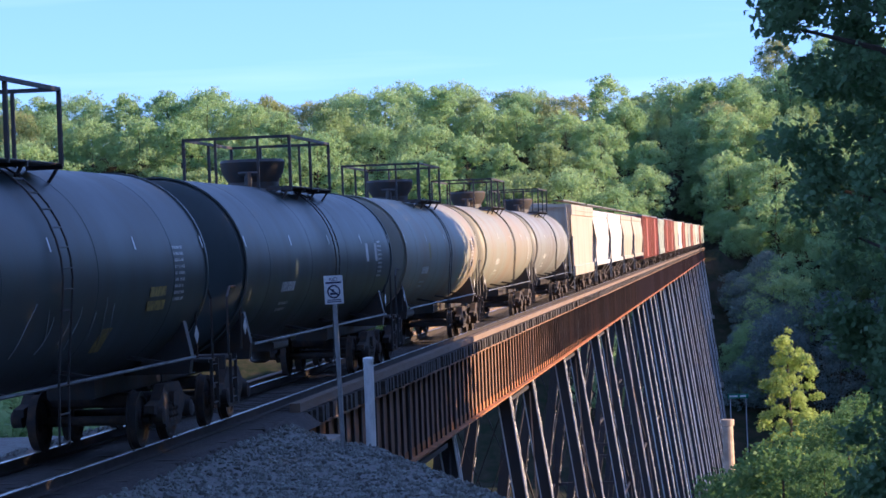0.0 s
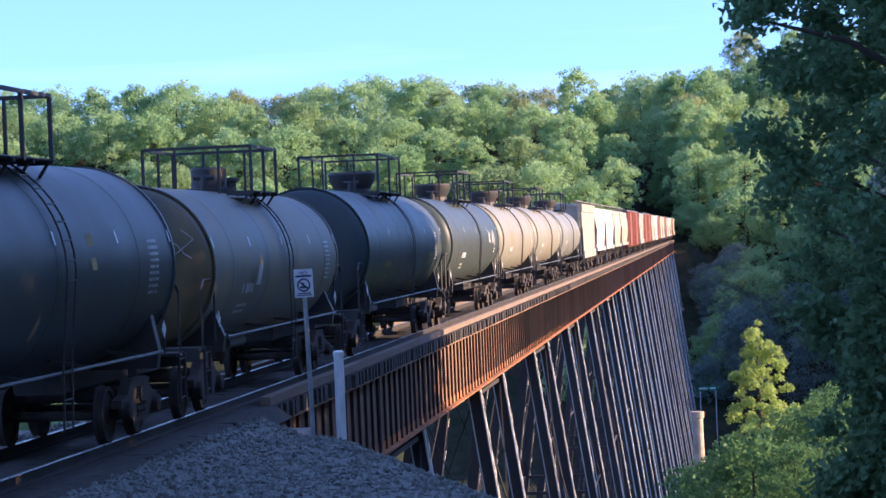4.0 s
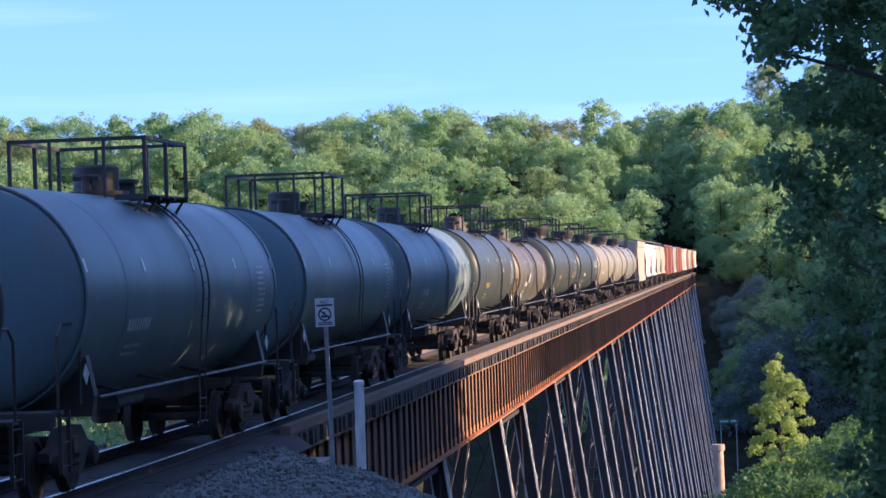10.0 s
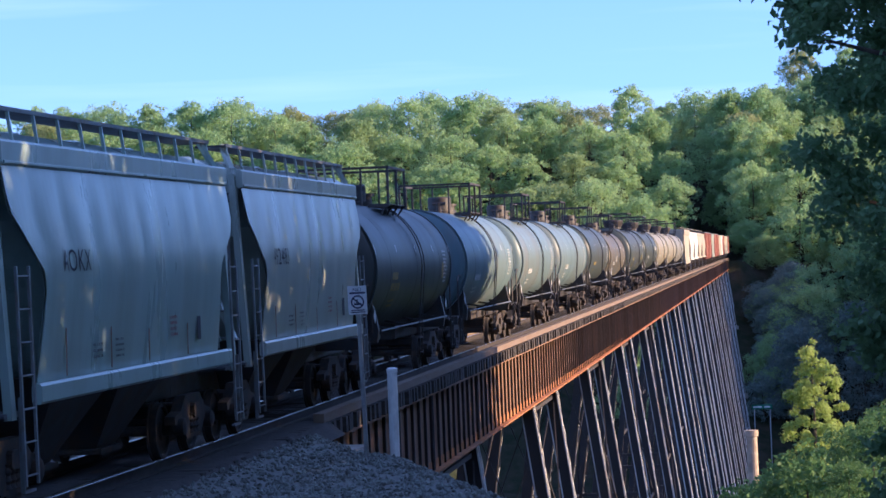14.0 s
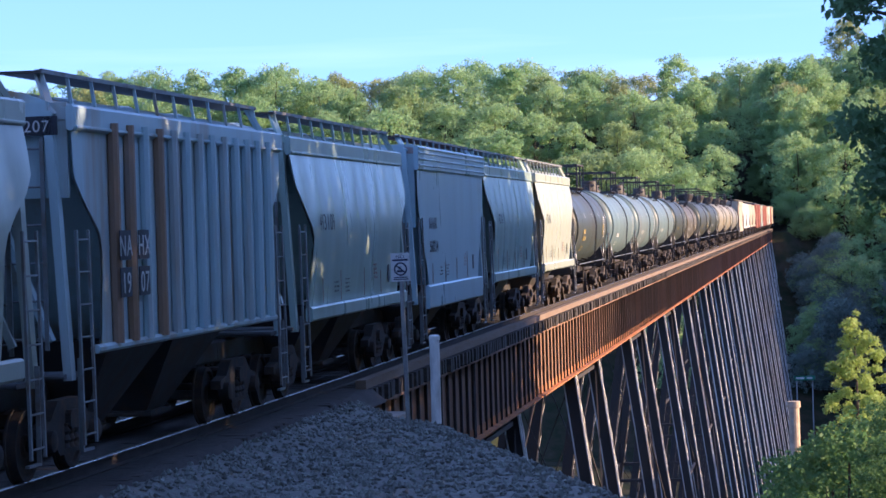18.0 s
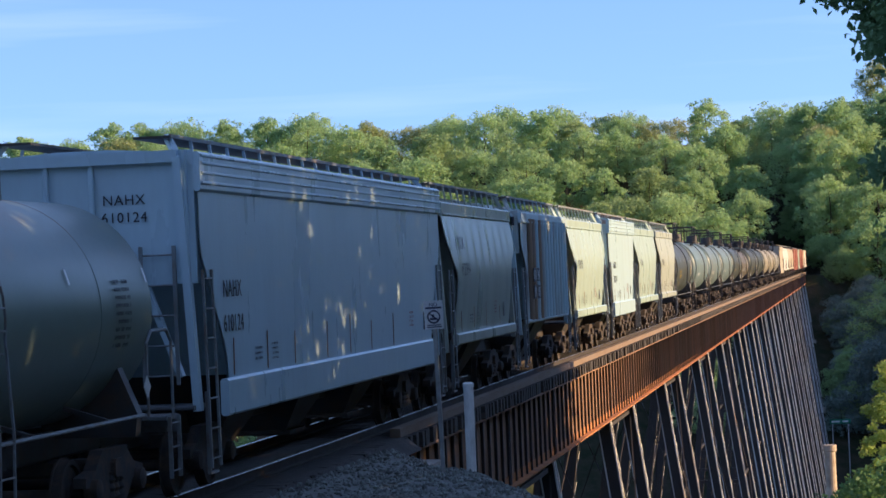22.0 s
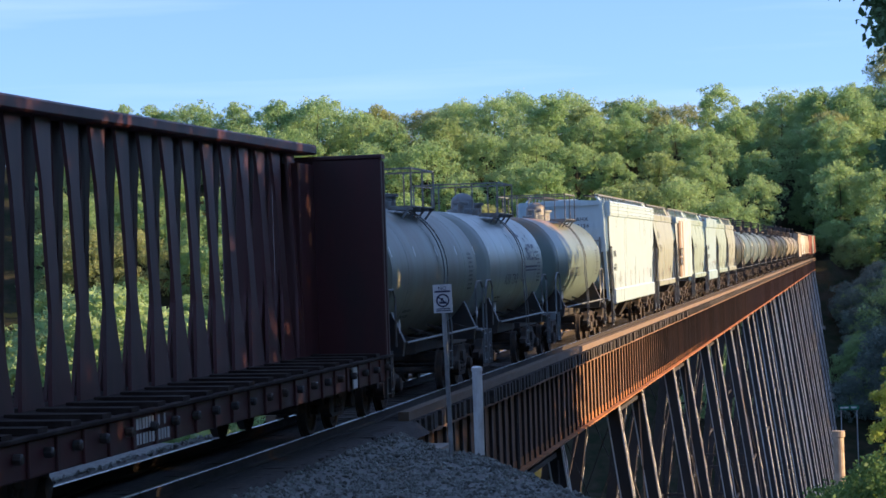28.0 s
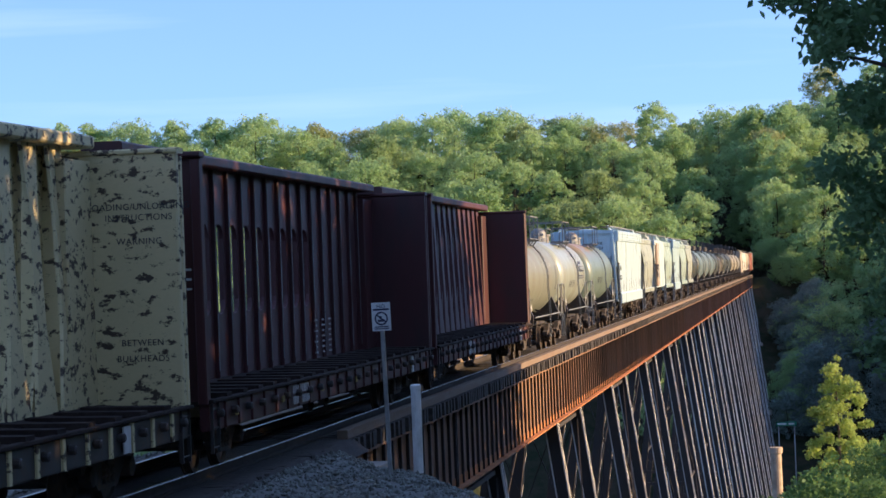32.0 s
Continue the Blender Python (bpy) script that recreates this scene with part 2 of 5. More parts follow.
M["tread"] = mat("worn_wheel_steel", (0.25, 0.23, 0.21), 0.38, metal=0.8, second=(0.12, 0.08, 0.05), amount=0.3, scale=4)
M["hopper"] = mat("pale_grey_hopper_paint", (0.375, 0.42, 0.37), 0.3, second=(0.31, 0.34, 0.30), amount=0.3, scale=0.8, stretch=(1, 1, 0.22), fine=10, spec=0.85)
M["hoppergreen"] = mat("pale_green_grey_hopper_paint", (0.365, 0.47, 0.43), 0.3, second=(0.29, 0.36, 0.31), amount=0.28, scale=0.8, stretch=(1, 1, 0.2), fine=10, spec=0.85)
M["hopperlav"] = mat("lavender_grey_hopper_paint", (0.40, 0.54, 0.60), 0.3, second=(0.38, 0.48, 0.51), amount=0.22, scale=0.7, stretch=(1, 1, 0.25), fine=10, spec=0.75)
M["hopperslate"] = mat("slate_blue_grey_hopper_paint", (0.46, 0.59, 0.66), 0.3, second=(0.43, 0.54, 0.60), amount=0.2, scale=0.7, stretch=(1, 1, 0.25), fine=10, spec=0.75)
M["hopperblue"] = mat("blue_grey_hopper_paint", (0.30, 0.35, 0.42), 0.45, second=(0.33, 0.28, 0.22), amount=0.3, scale=0.8, stretch=(1, 1, 0.25), fine=10)
M["corrugated"] = mat("rust_streaked_grey_paint", (0.41, 0.53, 0.56), 0.42, second=(0.32, 0.19, 0.09), amount=0.2, scale=1.1, stretch=(1, 1, 0.12), fine=10)
M["cream"] = mat("cream_hopper_paint", (0.40, 0.35, 0.27), 0.5, second=(0.30, 0.24, 0.17), amount=0.3, scale=0.8, stretch=(1, 1, 0.25), fine=10)
M["whitehop"] = mat("white_hopper_paint", (0.58, 0.56, 0.52), 0.45, second=(0.42, 0.37, 0.30), amount=0.25, scale=0.8, stretch=(1, 1, 0.25), fine=10)
M["red"] = mat("red_freight_paint", (0.28, 0.06, 0.04), 0.6, second=(0.22, 0.09, 0.05), amount=0.4, scale=0.9, stretch=(1, 1, 0.3), fine=12)
M["maroon"] = mat("maroon_freight_paint", (0.066, 0.018, 0.020), 0.5, second=(0.045, 0.022, 0.022), amount=0.35, scale=1.2, stretch=(1, 1, 0.3), fine=14)
M["maroondeck"] = mat("worn_brown_deck", (0.028, 0.021, 0.019), 0.9, second=(0.055, 0.044, 0.038), amount=0.4, scale=2.0, fine=20, spec=0.1)
M["yellowpaint"] = mat("chipped_pale_yellow_paint", (0.64, 0.54, 0.29), 0.6, second=(0.07, 0.05, 0.035), amount=0.33, scale=4.6, stretch=(1, 1, 1.7), fine=16, edge=0.025)
M["ink"] = mat("dark_lettering", (0.03, 0.035, 0.05), 0.6)
M["inkwhite"] = mat("white_lettering", (0.6, 0.6, 0.58), 0.6)
M["faded"] = mat("faded_sprayed_paint", (0.30, 0.32, 0.33), 0.6)
M["inkyellow"] = mat("yellow_lettering", (0.34, 0.25, 0.05), 0.6, second=(0.12, 0.10, 0.05), amount=0.4, scale=8)
M["roofrust"] = mat("rust_stained_roof_paint", (0.36, 0.36, 0.38), 0.55, second=(0.24, 0.13, 0.08), amount=0.5, scale=0.7, stretch=(1, 1, 1), fine=10)
M["rust"] = mat("rusted_girder_steel", (0.245, 0.14, 0.08), 0.85, second=(0.17, 0.085, 0.042), amount=0.35, scale=0.9, stretch=(1, 1, 0.35), bump=0.006, fine=18, world_space=True)
M["rustedge"] = mat("orange_rusted_flange", (0.42, 0.16, 0.04), 0.8, second=(0.20, 0.085, 0.03), amount=0.45, scale=1.2, bump=0.006, fine=18, world_space=True)
# stiffeners: the shade on their faces is put into this dark colour
M["stiff"] = mat("stiffener_steel_with_shade", (0.05, 0.048, 0.05), 0.75, second=(0.075, 0.058, 0.048), amount=0.4, scale=0.9, stretch=(1, 1, 0.4), bump=0.004, fine=18, vary=0.25, world_space=True)
# columns and bracing: shade is put into this dark colour
M["brace"] = mat("shade_painted_steel", (0.028, 0.025, 0.025), 0.7, second=(0.045, 0.033, 0.026), amount=0.4, scale=1.0, world_space=True)
# column edges and lacing: sunlight is put into this pale colour
M["legsteel"] = mat("weathered_steel_with_sun", (0.62, 0.60, 0.57), 0.5, second=(0.25, 0.17, 0.12), amount=0.26, scale=0.7, stretch=(1, 1, 0.3), bump=0.004, fine=18, world_space=True)
M["rail"] = mat("rail_steel_rusty", (0.04, 0.03, 0.024), 0.9, second=(0.03, 0.022, 0.018), amount=0.4, scale=3)
M["railtop"] = mat("polished_rail_head", (0.42, 0.41, 0.41), 0.3, metal=1.0, second=(0.45, 0.44, 0.43), amount=0.3, scale=5)
M["tie"] = mat("weathered_timber", (0.034, 0.029, 0.025), 0.9, second=(0.07, 0.058, 0.048), amount=0.45, scale=2.5, stretch=(0.4, 3, 3), bump=0.008, fine=25, vary=0.25)
M["deck"] = mat("dry_timber_walkway", (0.19, 0.14, 0.10), 0.85, second=(0.17, 0.11, 0.07), amount=0.4, scale=1.0, stretch=(3, 0.4, 3), bump=0.008, fine=25, vary=0.15)
M["galv"] = mat("galvanised_post", (0.42, 0.43, 0.44), 0.45, metal=0.7, second=(0.3, 0.3, 0.3), amount=0.4, scale=4)
M["signwhite"] = mat("white_sign_face", (0.72, 0.72, 0.72), 0.4, second=(0.6, 0.6, 0.58), amount=0.3, scale=6)
M["whitepost"] = mat("white_marker_paint", (0.80, 0.80, 0.78), 0.55, second=(0.42, 0.41, 0.38), amount=0.3, scale=3, stretch=(1, 1, 0.3))
M["concrete"] = mat("stained_concrete", (0.33, 0.30, 0.26), 0.85, second=(0.2, 0.18, 0.15), amount=0.45, scale=0.8, stretch=(1, 1, 0.4), bump=0.01, fine=14)
M["postrust"] = mat("rust_brown_post", (0.27, 0.17, 0.10), 0.7, second=(0.26, 0.22, 0.19), amount=0.35, scale=1.2, stretch=(1, 1, 0.2))
M["streak"] = mat("rust_streak", (0.20, 0.09, 0.055), 0.8, second=(0.26, 0.14, 0.09), amount=0.4, scale=6)
M["pier"] = mat("tan_concrete", (0.50, 0.40, 0.29), 0.85, second=(0.34, 0.26, 0.18), amount=0.4, scale=0.5, bump=0.01, fine=8)
M["signred"] = mat("sign_red_paint", (0.28, 0.05, 0.05), 0.5)
M["bark"] = mat("bark", (0.09, 0.07, 0.055), 0.9, second=(0.05, 0.04, 0.03), amount=0.5, scale=3, stretch=(1, 1, 0.3), bump=0.02, fine=12)
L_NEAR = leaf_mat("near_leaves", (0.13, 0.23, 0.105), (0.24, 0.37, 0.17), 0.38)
# far leaves: haze and low sun are put into these pale colours
L_FAR = leaf_mat("hazed_woodland_leaves", (0.25, 0.40, 0.175), (0.40, 0.535, 0.24), 0.5)
L_BRIGHT = leaf_mat("pale_leaves", (0.24, 0.36, 0.14), (0.34, 0.43, 0.19), 0.5)
L_OLIVE = leaf_mat("olive_leaves", (0.27, 0.33, 0.135), (0.39, 0.42, 0.19), 0.5)
# shade and haze of the lower slope are put into these leaves
L_DARK = leaf_mat("blue_green_shade_leaves", (0.145, 0.21, 0.195), (0.235, 0.305, 0.26), 0.4)
L_MID = leaf_mat("young_leaves", (0.085, 0.175, 0.062), (0.15, 0.27, 0.095), 0.45)
L_GOLD = leaf_mat("yellow_green_leaves", (0.32, 0.44, 0.10), (0.44, 0.52, 0.15), 0.5)
M["ring"] = mat("sign_ring_blue", (0.03, 0.035, 0.09), 0.5)
M["stone"] = mat("crushed_stone", (0.275, 0.30, 0.27), 0.85, second=(0.10, 0.10, 0.092), amount=0.5, scale=5, fine=30, world_space=True)
M["green_sign"] = mat("green_road_sign", (0.01, 0.16, 0.09), 0.4)
M["ballast"] = mat("oily_ballast_with_shade", (0.034, 0.029, 0.026), 0.9, second=(0.065, 0.055, 0.047), amount=0.45, scale=6, bump=0.04, fine=24, world_space=True)


# ---- the line of the track ----
CURVE_END, CURVE = 49.0, 0.000872      # the approach bends up to here, then the bridge runs straight along y
FAR_END, FAR_R = 546.0, 200.0          # past the bridge the line bends away to the left
RAIL = 0.755


def track(s):
    """Place of the track's middle at s metres along it, and the heading (radians to the left of y)."""
    if s < CURVE_END:
        a = (CURVE_END - s) * CURVE
        return Vector((-(1 - math.cos(a)) / CURVE, CURVE_END - math.sin(a) / CURVE, 0)), -a
    if s > FAR_END:
        a = (s - FAR_END) / FAR_R
        return Vector((-FAR_R * (1 - math.cos(a)), FAR_END + FAR_R * math.sin(a), 0)), a
    return Vector((0, s, 0)), 0.0


def beside(s, x, z):
    p, a = track(s)
    return p + Vector((math.cos(a) * x, math.sin(a) * x, z))


# ---- ground ----
EDGE = [(-400, 46), (0.5, 47), (3.4, 42.5), (7.2, 31.5), (12, 19), (22, 5), (60, -35), (400, -200)]


def lerp_at(table, x):
    for (a, p), (b, q) in zip(table, table[1:]):
        if x <= b:
            return p + (q - p) * max(0, x - a) / (b - a)
    return table[-1][1]


def smooth01(t):
    t = min(1, max(0, t))
    return t * t * (3 - 2 * t)


def track_gap(x, y):
    """Distance from the track's middle line."""
    if y <= CURVE_END:
        d = CURVE_END - y
        return abs(x + CURVE * d * d / 2)
    if y <= FAR_END:
        return abs(x)
    return abs(math.hypot(x + FAR_R, y - FAR_END) - FAR_R)


def hill_foot(x):
    """Where the far hillside begins to rise."""
    return 470 + (0.36 * max(x, -260) if x < 0 else 0.25 * min(x, 120))


def ground_z(x, y):
    d = (y - lerp_at(EDGE, x)) * 0.55 if x > 0.5 else (y - 46) * 0.75
    n = noise.noise((x * 0.02, y * 0.02, 0)) * 4 + noise.noise((x * 0.09, y * 0.09, 5)) * 1.2
    bench = -0.42 + 1.55 * smooth01((24 - y) / 24) * smooth01((x - 2.5) / 5)
    if x > 3:
        bench += 0.03 * (x - 3) * smooth01((20 - y) / 20)
    if d <= 0:
        z = bench + min(1.0, max(0, (track_gap(x, y) - 9) / 30)) * n * 0.6 - 0.25 * smooth01((d + 1.2) / 1.2)
    else:
        z = bench - 0.25 - d * 0.85 + min(1, d / 20) * n
    floor = -40 + n * 0.8
    z = max(z, floor) if d > 0 else z
    if d > 0 and x > 6:
        bank = -3.5 - 0.12 * max(0, y - 45) + n * 0.4
        z = max(z, z + (bank - z) * smooth01((x - 8) / 5) * smooth01((320 - y) / 120))
    if x < -1.5 and y > 44:
        bank = -2.9 - 0.055 * (y - 46) - 0.25 * max(0, y - 130) + n * 0.3
        z = max(z, z + (bank - z) * smooth01((-1.5 - x) / 4.5))
    hill = floor + max(0, y - hill_foot(x)) * 0.46
    z = max(z, min(hill, 27.0 + 0.017 * min(0, x) + n * 0.4 - 1.5 * smooth01((x + 25) / 20) + 5 * smooth01((x - 6) / 16))) if y > 370 else z
    # an unseen ridge added at the right to keep low sun off the valley
    foot_ = 42 + 0.22 * max(0, y - 200)
    if x > foot_:
        ridge = min(40, -34 + 6 * smooth01((y - 380) / 80) + 0.27 * x) + n * 0.3
        z += (max(z, ridge) - z) * smooth01((x - foot_) / 16) * smooth01((y + 60) / 60) * smooth01((640 - y) / 60)
    if y > 642:
        z += min(9.0, (y - 642) * 0.5) * smooth01((track_gap(x, y) - 8) / 10)
    # an unseen wooded spur added at the right to shade the far slope
    if x > 33 and 420 < y < 590:
        z = max(z, -40 + 39 * smooth01((x - 33) / 12) * smooth01((y - 425) / 25) * smooth01((590 - y) / 25) * smooth01((150 - x) / 40))
    if y > 538:
        g = track_gap(x, y)
        if g < 9:
            z = -0.75 + (z + 0.75) * smooth01((g - 3.6) / 5)
    return z


def grid_lines(stops):
    out = []
    for (a, b, step) in stops:
        k = max(1, round((b - a) / step))
        out += [a + (b - a) * i / k for i in range(k)]
    return out + [stops[-1][1]]


GX = grid_lines([(-3000, -400, 400), (-400, -60, 20), (-60, -6, 4), (-6, 14, 0.5), (14, 60, 3), (60, 150, 8), (150, 300, 25), (300, 3000, 450)])
GY = grid_lines([(-1500, -300, 300), (-300, -20, 20), (-20, 16, 3), (16, 56, 0.5), (56, 110, 3), (110, 440, 11), (440, 720, 8), (720, 4500, 420)])
gg = Geo()
gg.v = [(x, y, ground_z(x, y)) for y in GY for x in GX]
nx = len(GX)
gg.f = [(j * nx + i, j * nx + i + 1, (j + 1) * nx + i + 1, (j + 1) * nx + i) for j in range(len(GY) - 1) for i in range(nx - 1)]
M["soil"] = mat("leaf_litter_and_undergrowth", (0.02, 0.028, 0.015), 0.95, second=(0.05, 0.044, 0.03), amount=0.45, scale=0.25, bump=0.15, fine=2.5, spec=0.04, world_space=True)
ground = solid("ground", gg, M["soil"], "wooded valley ground with dark undergrowth and leaf litter", "ground", kind="structure", smooth=80)

# gravel bench beside the track
M["gravel"] = mat("blue_grey_crushed_stone", (0.185, 0.20, 0.18), 0.85, second=(0.14, 0.13, 0.12), amount=0.45, scale=9, bump=0.05, fine=22, world_space=True)
gv = Geo()
QX = grid_lines([(-9, -2, 0.5), (-2, 13, 0.22)])
QY = grid_lines([(-4, 20, 0.6), (20, 48, 0.22)])
for y in QY:
    for x in QX:
        g = track_gap(x, y)
        z = ground_z(x, y) + 0.05
        if y < 46.5:
            z += 0.22 * smooth01((2.6 - g) / 1.2) * smooth01((46.5 - y) / 2) - 0.30 * smooth01((1.75 - g) / 0.4)
        z += noise.noise((x * 2.2, y * 2.2, 3)) * 0.05 + noise.noise((x * 7, y * 7, 1)) * 0.025
        gv.v.append((x, y, z))
nq = len(QX)
gv.f = [(j * nq + i, j * nq + i + 1, (j + 1) * nq + i + 1, (j + 1) * nq + i) for j in range(len(QY) - 1) for i in range(nq - 1)]
gravel = solid("gravel_bed", gv, M["gravel"], "loose blue-grey crushed stone banked up beside the track", "gravel", kind="structure", smooth=60)

# ballast under the ties, darkened by oil and by painted-in shade
bs = Geo()
for s in [-60 + 4 * i for i in range(20)] + [20 + 0.5 * i for i in range(54)]:
    for i in range(13):
        x = -1.75 + 3.5 * i / 12
        q = beside(s, x, -0.178 - 0.19 * smooth01((abs(x) - 1.42) / 0.33))
        bs.v.append((q.x, q.y, q.z + (noise.noise((q.x * 6, q.y * 6, 2)) * 0.035 if 0 < i < 12 else -0.06)))
bs.f = [(j * 13 + i, j * 13 + i + 1, (j + 1) * 13 + i + 1, (j + 1) * 13 + i) for j in range(len(bs.v) // 13 - 1) for i in range(12)]
solid("ballast", bs, M["ballast"], "oil-stained ballast packed between the ties, shade painted into its colour", "ballast", kind="structure", smooth=60)

# ---- bridge ----
BRIDGE_A, BRIDGE_B = 46.3, 545.0
GX0, G_TOP, G_BOT = 1.25, -0.52, -2.5
BENTS = [(61.8 + 27.3 * i, 71.6 + 27.3 * i) for i in range(18)]
BATTER, LEG_X = 0.135, 1.0

bridge = thing("trestle_bridge", "tall rusted steel viaduct of plate girders on battered legs", "bridge")
ends = [BRIDGE_A] + [y for b in BENTS for y in b if BRIDGE_A < y < BRIDGE_B] + [BRIDGE_B]
for side in (-1, 1):
    for a, b in zip(ends, ends[1:]):
        g = Geo().box((side * GX0, (a + b) / 2, (G_TOP + G_BOT) / 2), (0.03, b - a - 0.06, G_TOP - G_BOT - 0.05))
        gird = part("girder", g, M["rust"], bridge)
        part("flange", Geo().box((side * GX0, (a + b) / 2, G_BOT), (0.44, b - a - 0.06, 0.05)), M["rustedge"], gird, "orange rusted bottom flange")
        part("flange_angle", Geo().box((side * (GX0 + 0.025), (a + b) / 2, G_BOT + 0.14), (0.02, b - a - 0.06, 0.22)), M["rustedge"], gird, "rust-orange angle along the bottom of the web")
        part("flange", Geo().box((side * GX0, (a + b) / 2, G_TOP), (0.44, b - a - 0.06, 0.05)), M["rust"], gird)
        if side == 1:
            k = max(2, round((b - a) / 1.12))
            st = Geo().box((-0.02, 0.03, 0), (0.06, 0.02, G_TOP - G_BOT - 0.06)).box((0.018, 0.0, 0), (0.016, 0.06, G_TOP - G_BOT - 0.06)).mesh("stiffener", M["stiff"])
            far = Geo()
            for i in range(k + 1):
                y = a + 0.12 + (b - a - 0.24) * i / k
                if y < 200:
                    part("stiffener", st, None, gird, at=pose(GX0 + 0.066, y, (G_TOP + G_BOT) / 2))
                else:
                    far.box((GX0 + 0.057, y, (G_TOP + G_BOT) / 2), (0.08, 0.03, G_TOP - G_BOT - 0.06))
            if far.v:
                tagged(part("stiffener", far, M["stiff"], gird), kind="stuff")
# cross frames between the girders
for a, b in zip(ends, ends[1:]):
    k = max(1, round((b - a) / 9.0))
    for i in range(k):
        y = a + (b - a) * (i + 0.5) / k
        part("cross_frame", Geo().bar((-GX0, y, G_TOP - 0.1), (GX0, y, G_BOT + 0.1), 0.1, 0.1).bar((GX0, y + 0.11, G_TOP - 0.1), (-GX0, y + 0.11, G_BOT + 0.1), 0.1, 0.1).box((0, y + 0.05, G_BOT + 0.1), (2.4, 0.12, 0.1)), M["brace"], bridge)


def column(a, b, x, y):
    """An upright of a tower from a down to b, x and y its half widths."""
    return Geo().loft([[(c.x - x, c.y - y, c.z), (c.x + x, c.y - y, c.z), (c.x + x, c.y + y, c.z), (c.x - x, c.y + y, c.z)] for c in (b, a)])


for (ya, yb) in BENTS:
    tower = part("tower", Geo().box((0, (ya + yb) / 2, G_BOT - 0.12), (2.1, 0.3, 0.16)), M["brace"], bridge)
    base = min(ground_z(sx * 4.5, y) for y in (ya, yb) for sx in (-1, 1)) + 0.4
    h = G_BOT - 0.03 - base
    foot = LEG_X + h * BATTER
    near = ya < 190
    for y in (ya, yb):
        for sx in (-1, 1):
            lp, lq = Vector((sx * LEG_X, y, G_BOT - 0.03)), Vector((sx * foot, y, base))
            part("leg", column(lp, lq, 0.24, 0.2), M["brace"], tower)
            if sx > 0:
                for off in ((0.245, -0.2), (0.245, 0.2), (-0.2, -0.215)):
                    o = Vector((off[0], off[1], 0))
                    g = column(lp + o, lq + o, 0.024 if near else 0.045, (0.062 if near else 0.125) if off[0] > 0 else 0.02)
                    part("leg_angle", g, M["legsteel"], tower, "edge angle of the column, sunlight painted into its pale colour")
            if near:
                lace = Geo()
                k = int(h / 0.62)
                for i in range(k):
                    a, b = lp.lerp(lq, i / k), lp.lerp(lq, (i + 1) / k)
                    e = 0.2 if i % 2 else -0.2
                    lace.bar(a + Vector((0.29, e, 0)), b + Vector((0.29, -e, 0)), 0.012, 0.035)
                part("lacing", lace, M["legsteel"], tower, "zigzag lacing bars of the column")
            part("pedestal", Geo().bbox((sx * foot, y, base - 0.6), (1.3, 1.3, 1.9), 0.1), M["concrete"], tower, "stained concrete footing")
    levels = max(1, round(h / 8.5))
    zs = [G_BOT - 0.4 - (h - 0.8) * i / levels for i in range(levels + 1)]
    for i, z in enumerate(zs):
        w = LEG_X + (G_BOT - z) * BATTER
        for y in (ya, yb):
            part("strut", Geo().bar((-w, y, z), (w, y, z), 0.14, 0.18), M["brace"], tower)
        for sx in (-1, 1):
            part("strut", Geo().bar((sx * w, ya, z), (sx * w, yb, z), 0.12, 0.14), M["brace"], tower)
        if i:
            z0 = zs[i - 1]
            w0 = LEG_X + (G_BOT - z0) * BATTER
            for y in (ya, yb):
                part("brace", Geo().bar((-w0, y, z0), (w, y, z), 0.04, 0.04).bar((w0, y + 0.07, z0), (-w, y + 0.07, z), 0.04, 0.04), M["brace"], tower)
            if near:
                for sx in (-1, 1):
                    part("brace", Geo().bar((sx * w0, ya, z0), (sx * w, yb, z), 0.05, 0.06).bar((sx * w0 + 0.07, yb, z0), (sx * w + 0.07, ya, z), 0.05, 0.06), M["brace"], tower)

# near abutment
ab = Geo().bbox((0, 45.2, -3.4), (4.4, 2.0, 5.6), 0.08)
solid("abutment", ab, M["concrete"], "stained concrete abutment under the bridge's end", "abutment", kind="structure")

# rails and ties
road = thing("railway_track", "single railway track with worn rails on timber ties", "track", kind="structure")
SS = [-330 + 6 * i for i in range(64)] + [54 + 30.7 * i for i in range(16)] + [546 + 6 * i for i in range(55)]
for side in (-1, 1):
    rings, heads, tops = [], [], []
    for s in SS:
        rings.append([beside(s, side * RAIL + a, z) for a, z in ((-0.075, -0.175), (0.075, -0.175), (0.075, -0.16), (0.012, -0.14), (0.012, -0.04), (-0.012, -0.04), (-0.012, -0.14), (-0.075, -0.16))])
        heads.append([beside(s, side * RAIL + a, z) for a, z in ((-0.036, -0.04), (0.036, -0.04), (0.036, -0.006), (-0.036, -0.006))])
        tops.append([beside(s, side * RAIL + a, z) for a, z in ((-0.033, -0.006), (0.033, -0.006), (0.03, 0.0), (-0.03, 0.0))])
    r = part("rail", Geo().loft(rings), M["rail"], road)
    part("rail_head", Geo().loft(heads), M["rail"], r)
    part("running_face", Geo().loft(tops), M["railtop"], r, "bright worn running surface")
for sx in (-1, 1):
    part("guard_timber", Geo().box((sx * 1.28, (BRIDGE_A + BRIDGE_B) / 2, -0.1), (0.2, BRIDGE_B - BRIDGE_A, 0.17)), M["deck"], road, "dry brown guard timber along the tie ends")


# ---- freight cars ----
SPEED, SLOW = 9.097, -0.02762


def gone(t):
    """Metres that the train has moved since the start."""
    return SPEED * t + SLOW * (t * t / 2 - 16 * t)


TRUCK = {}


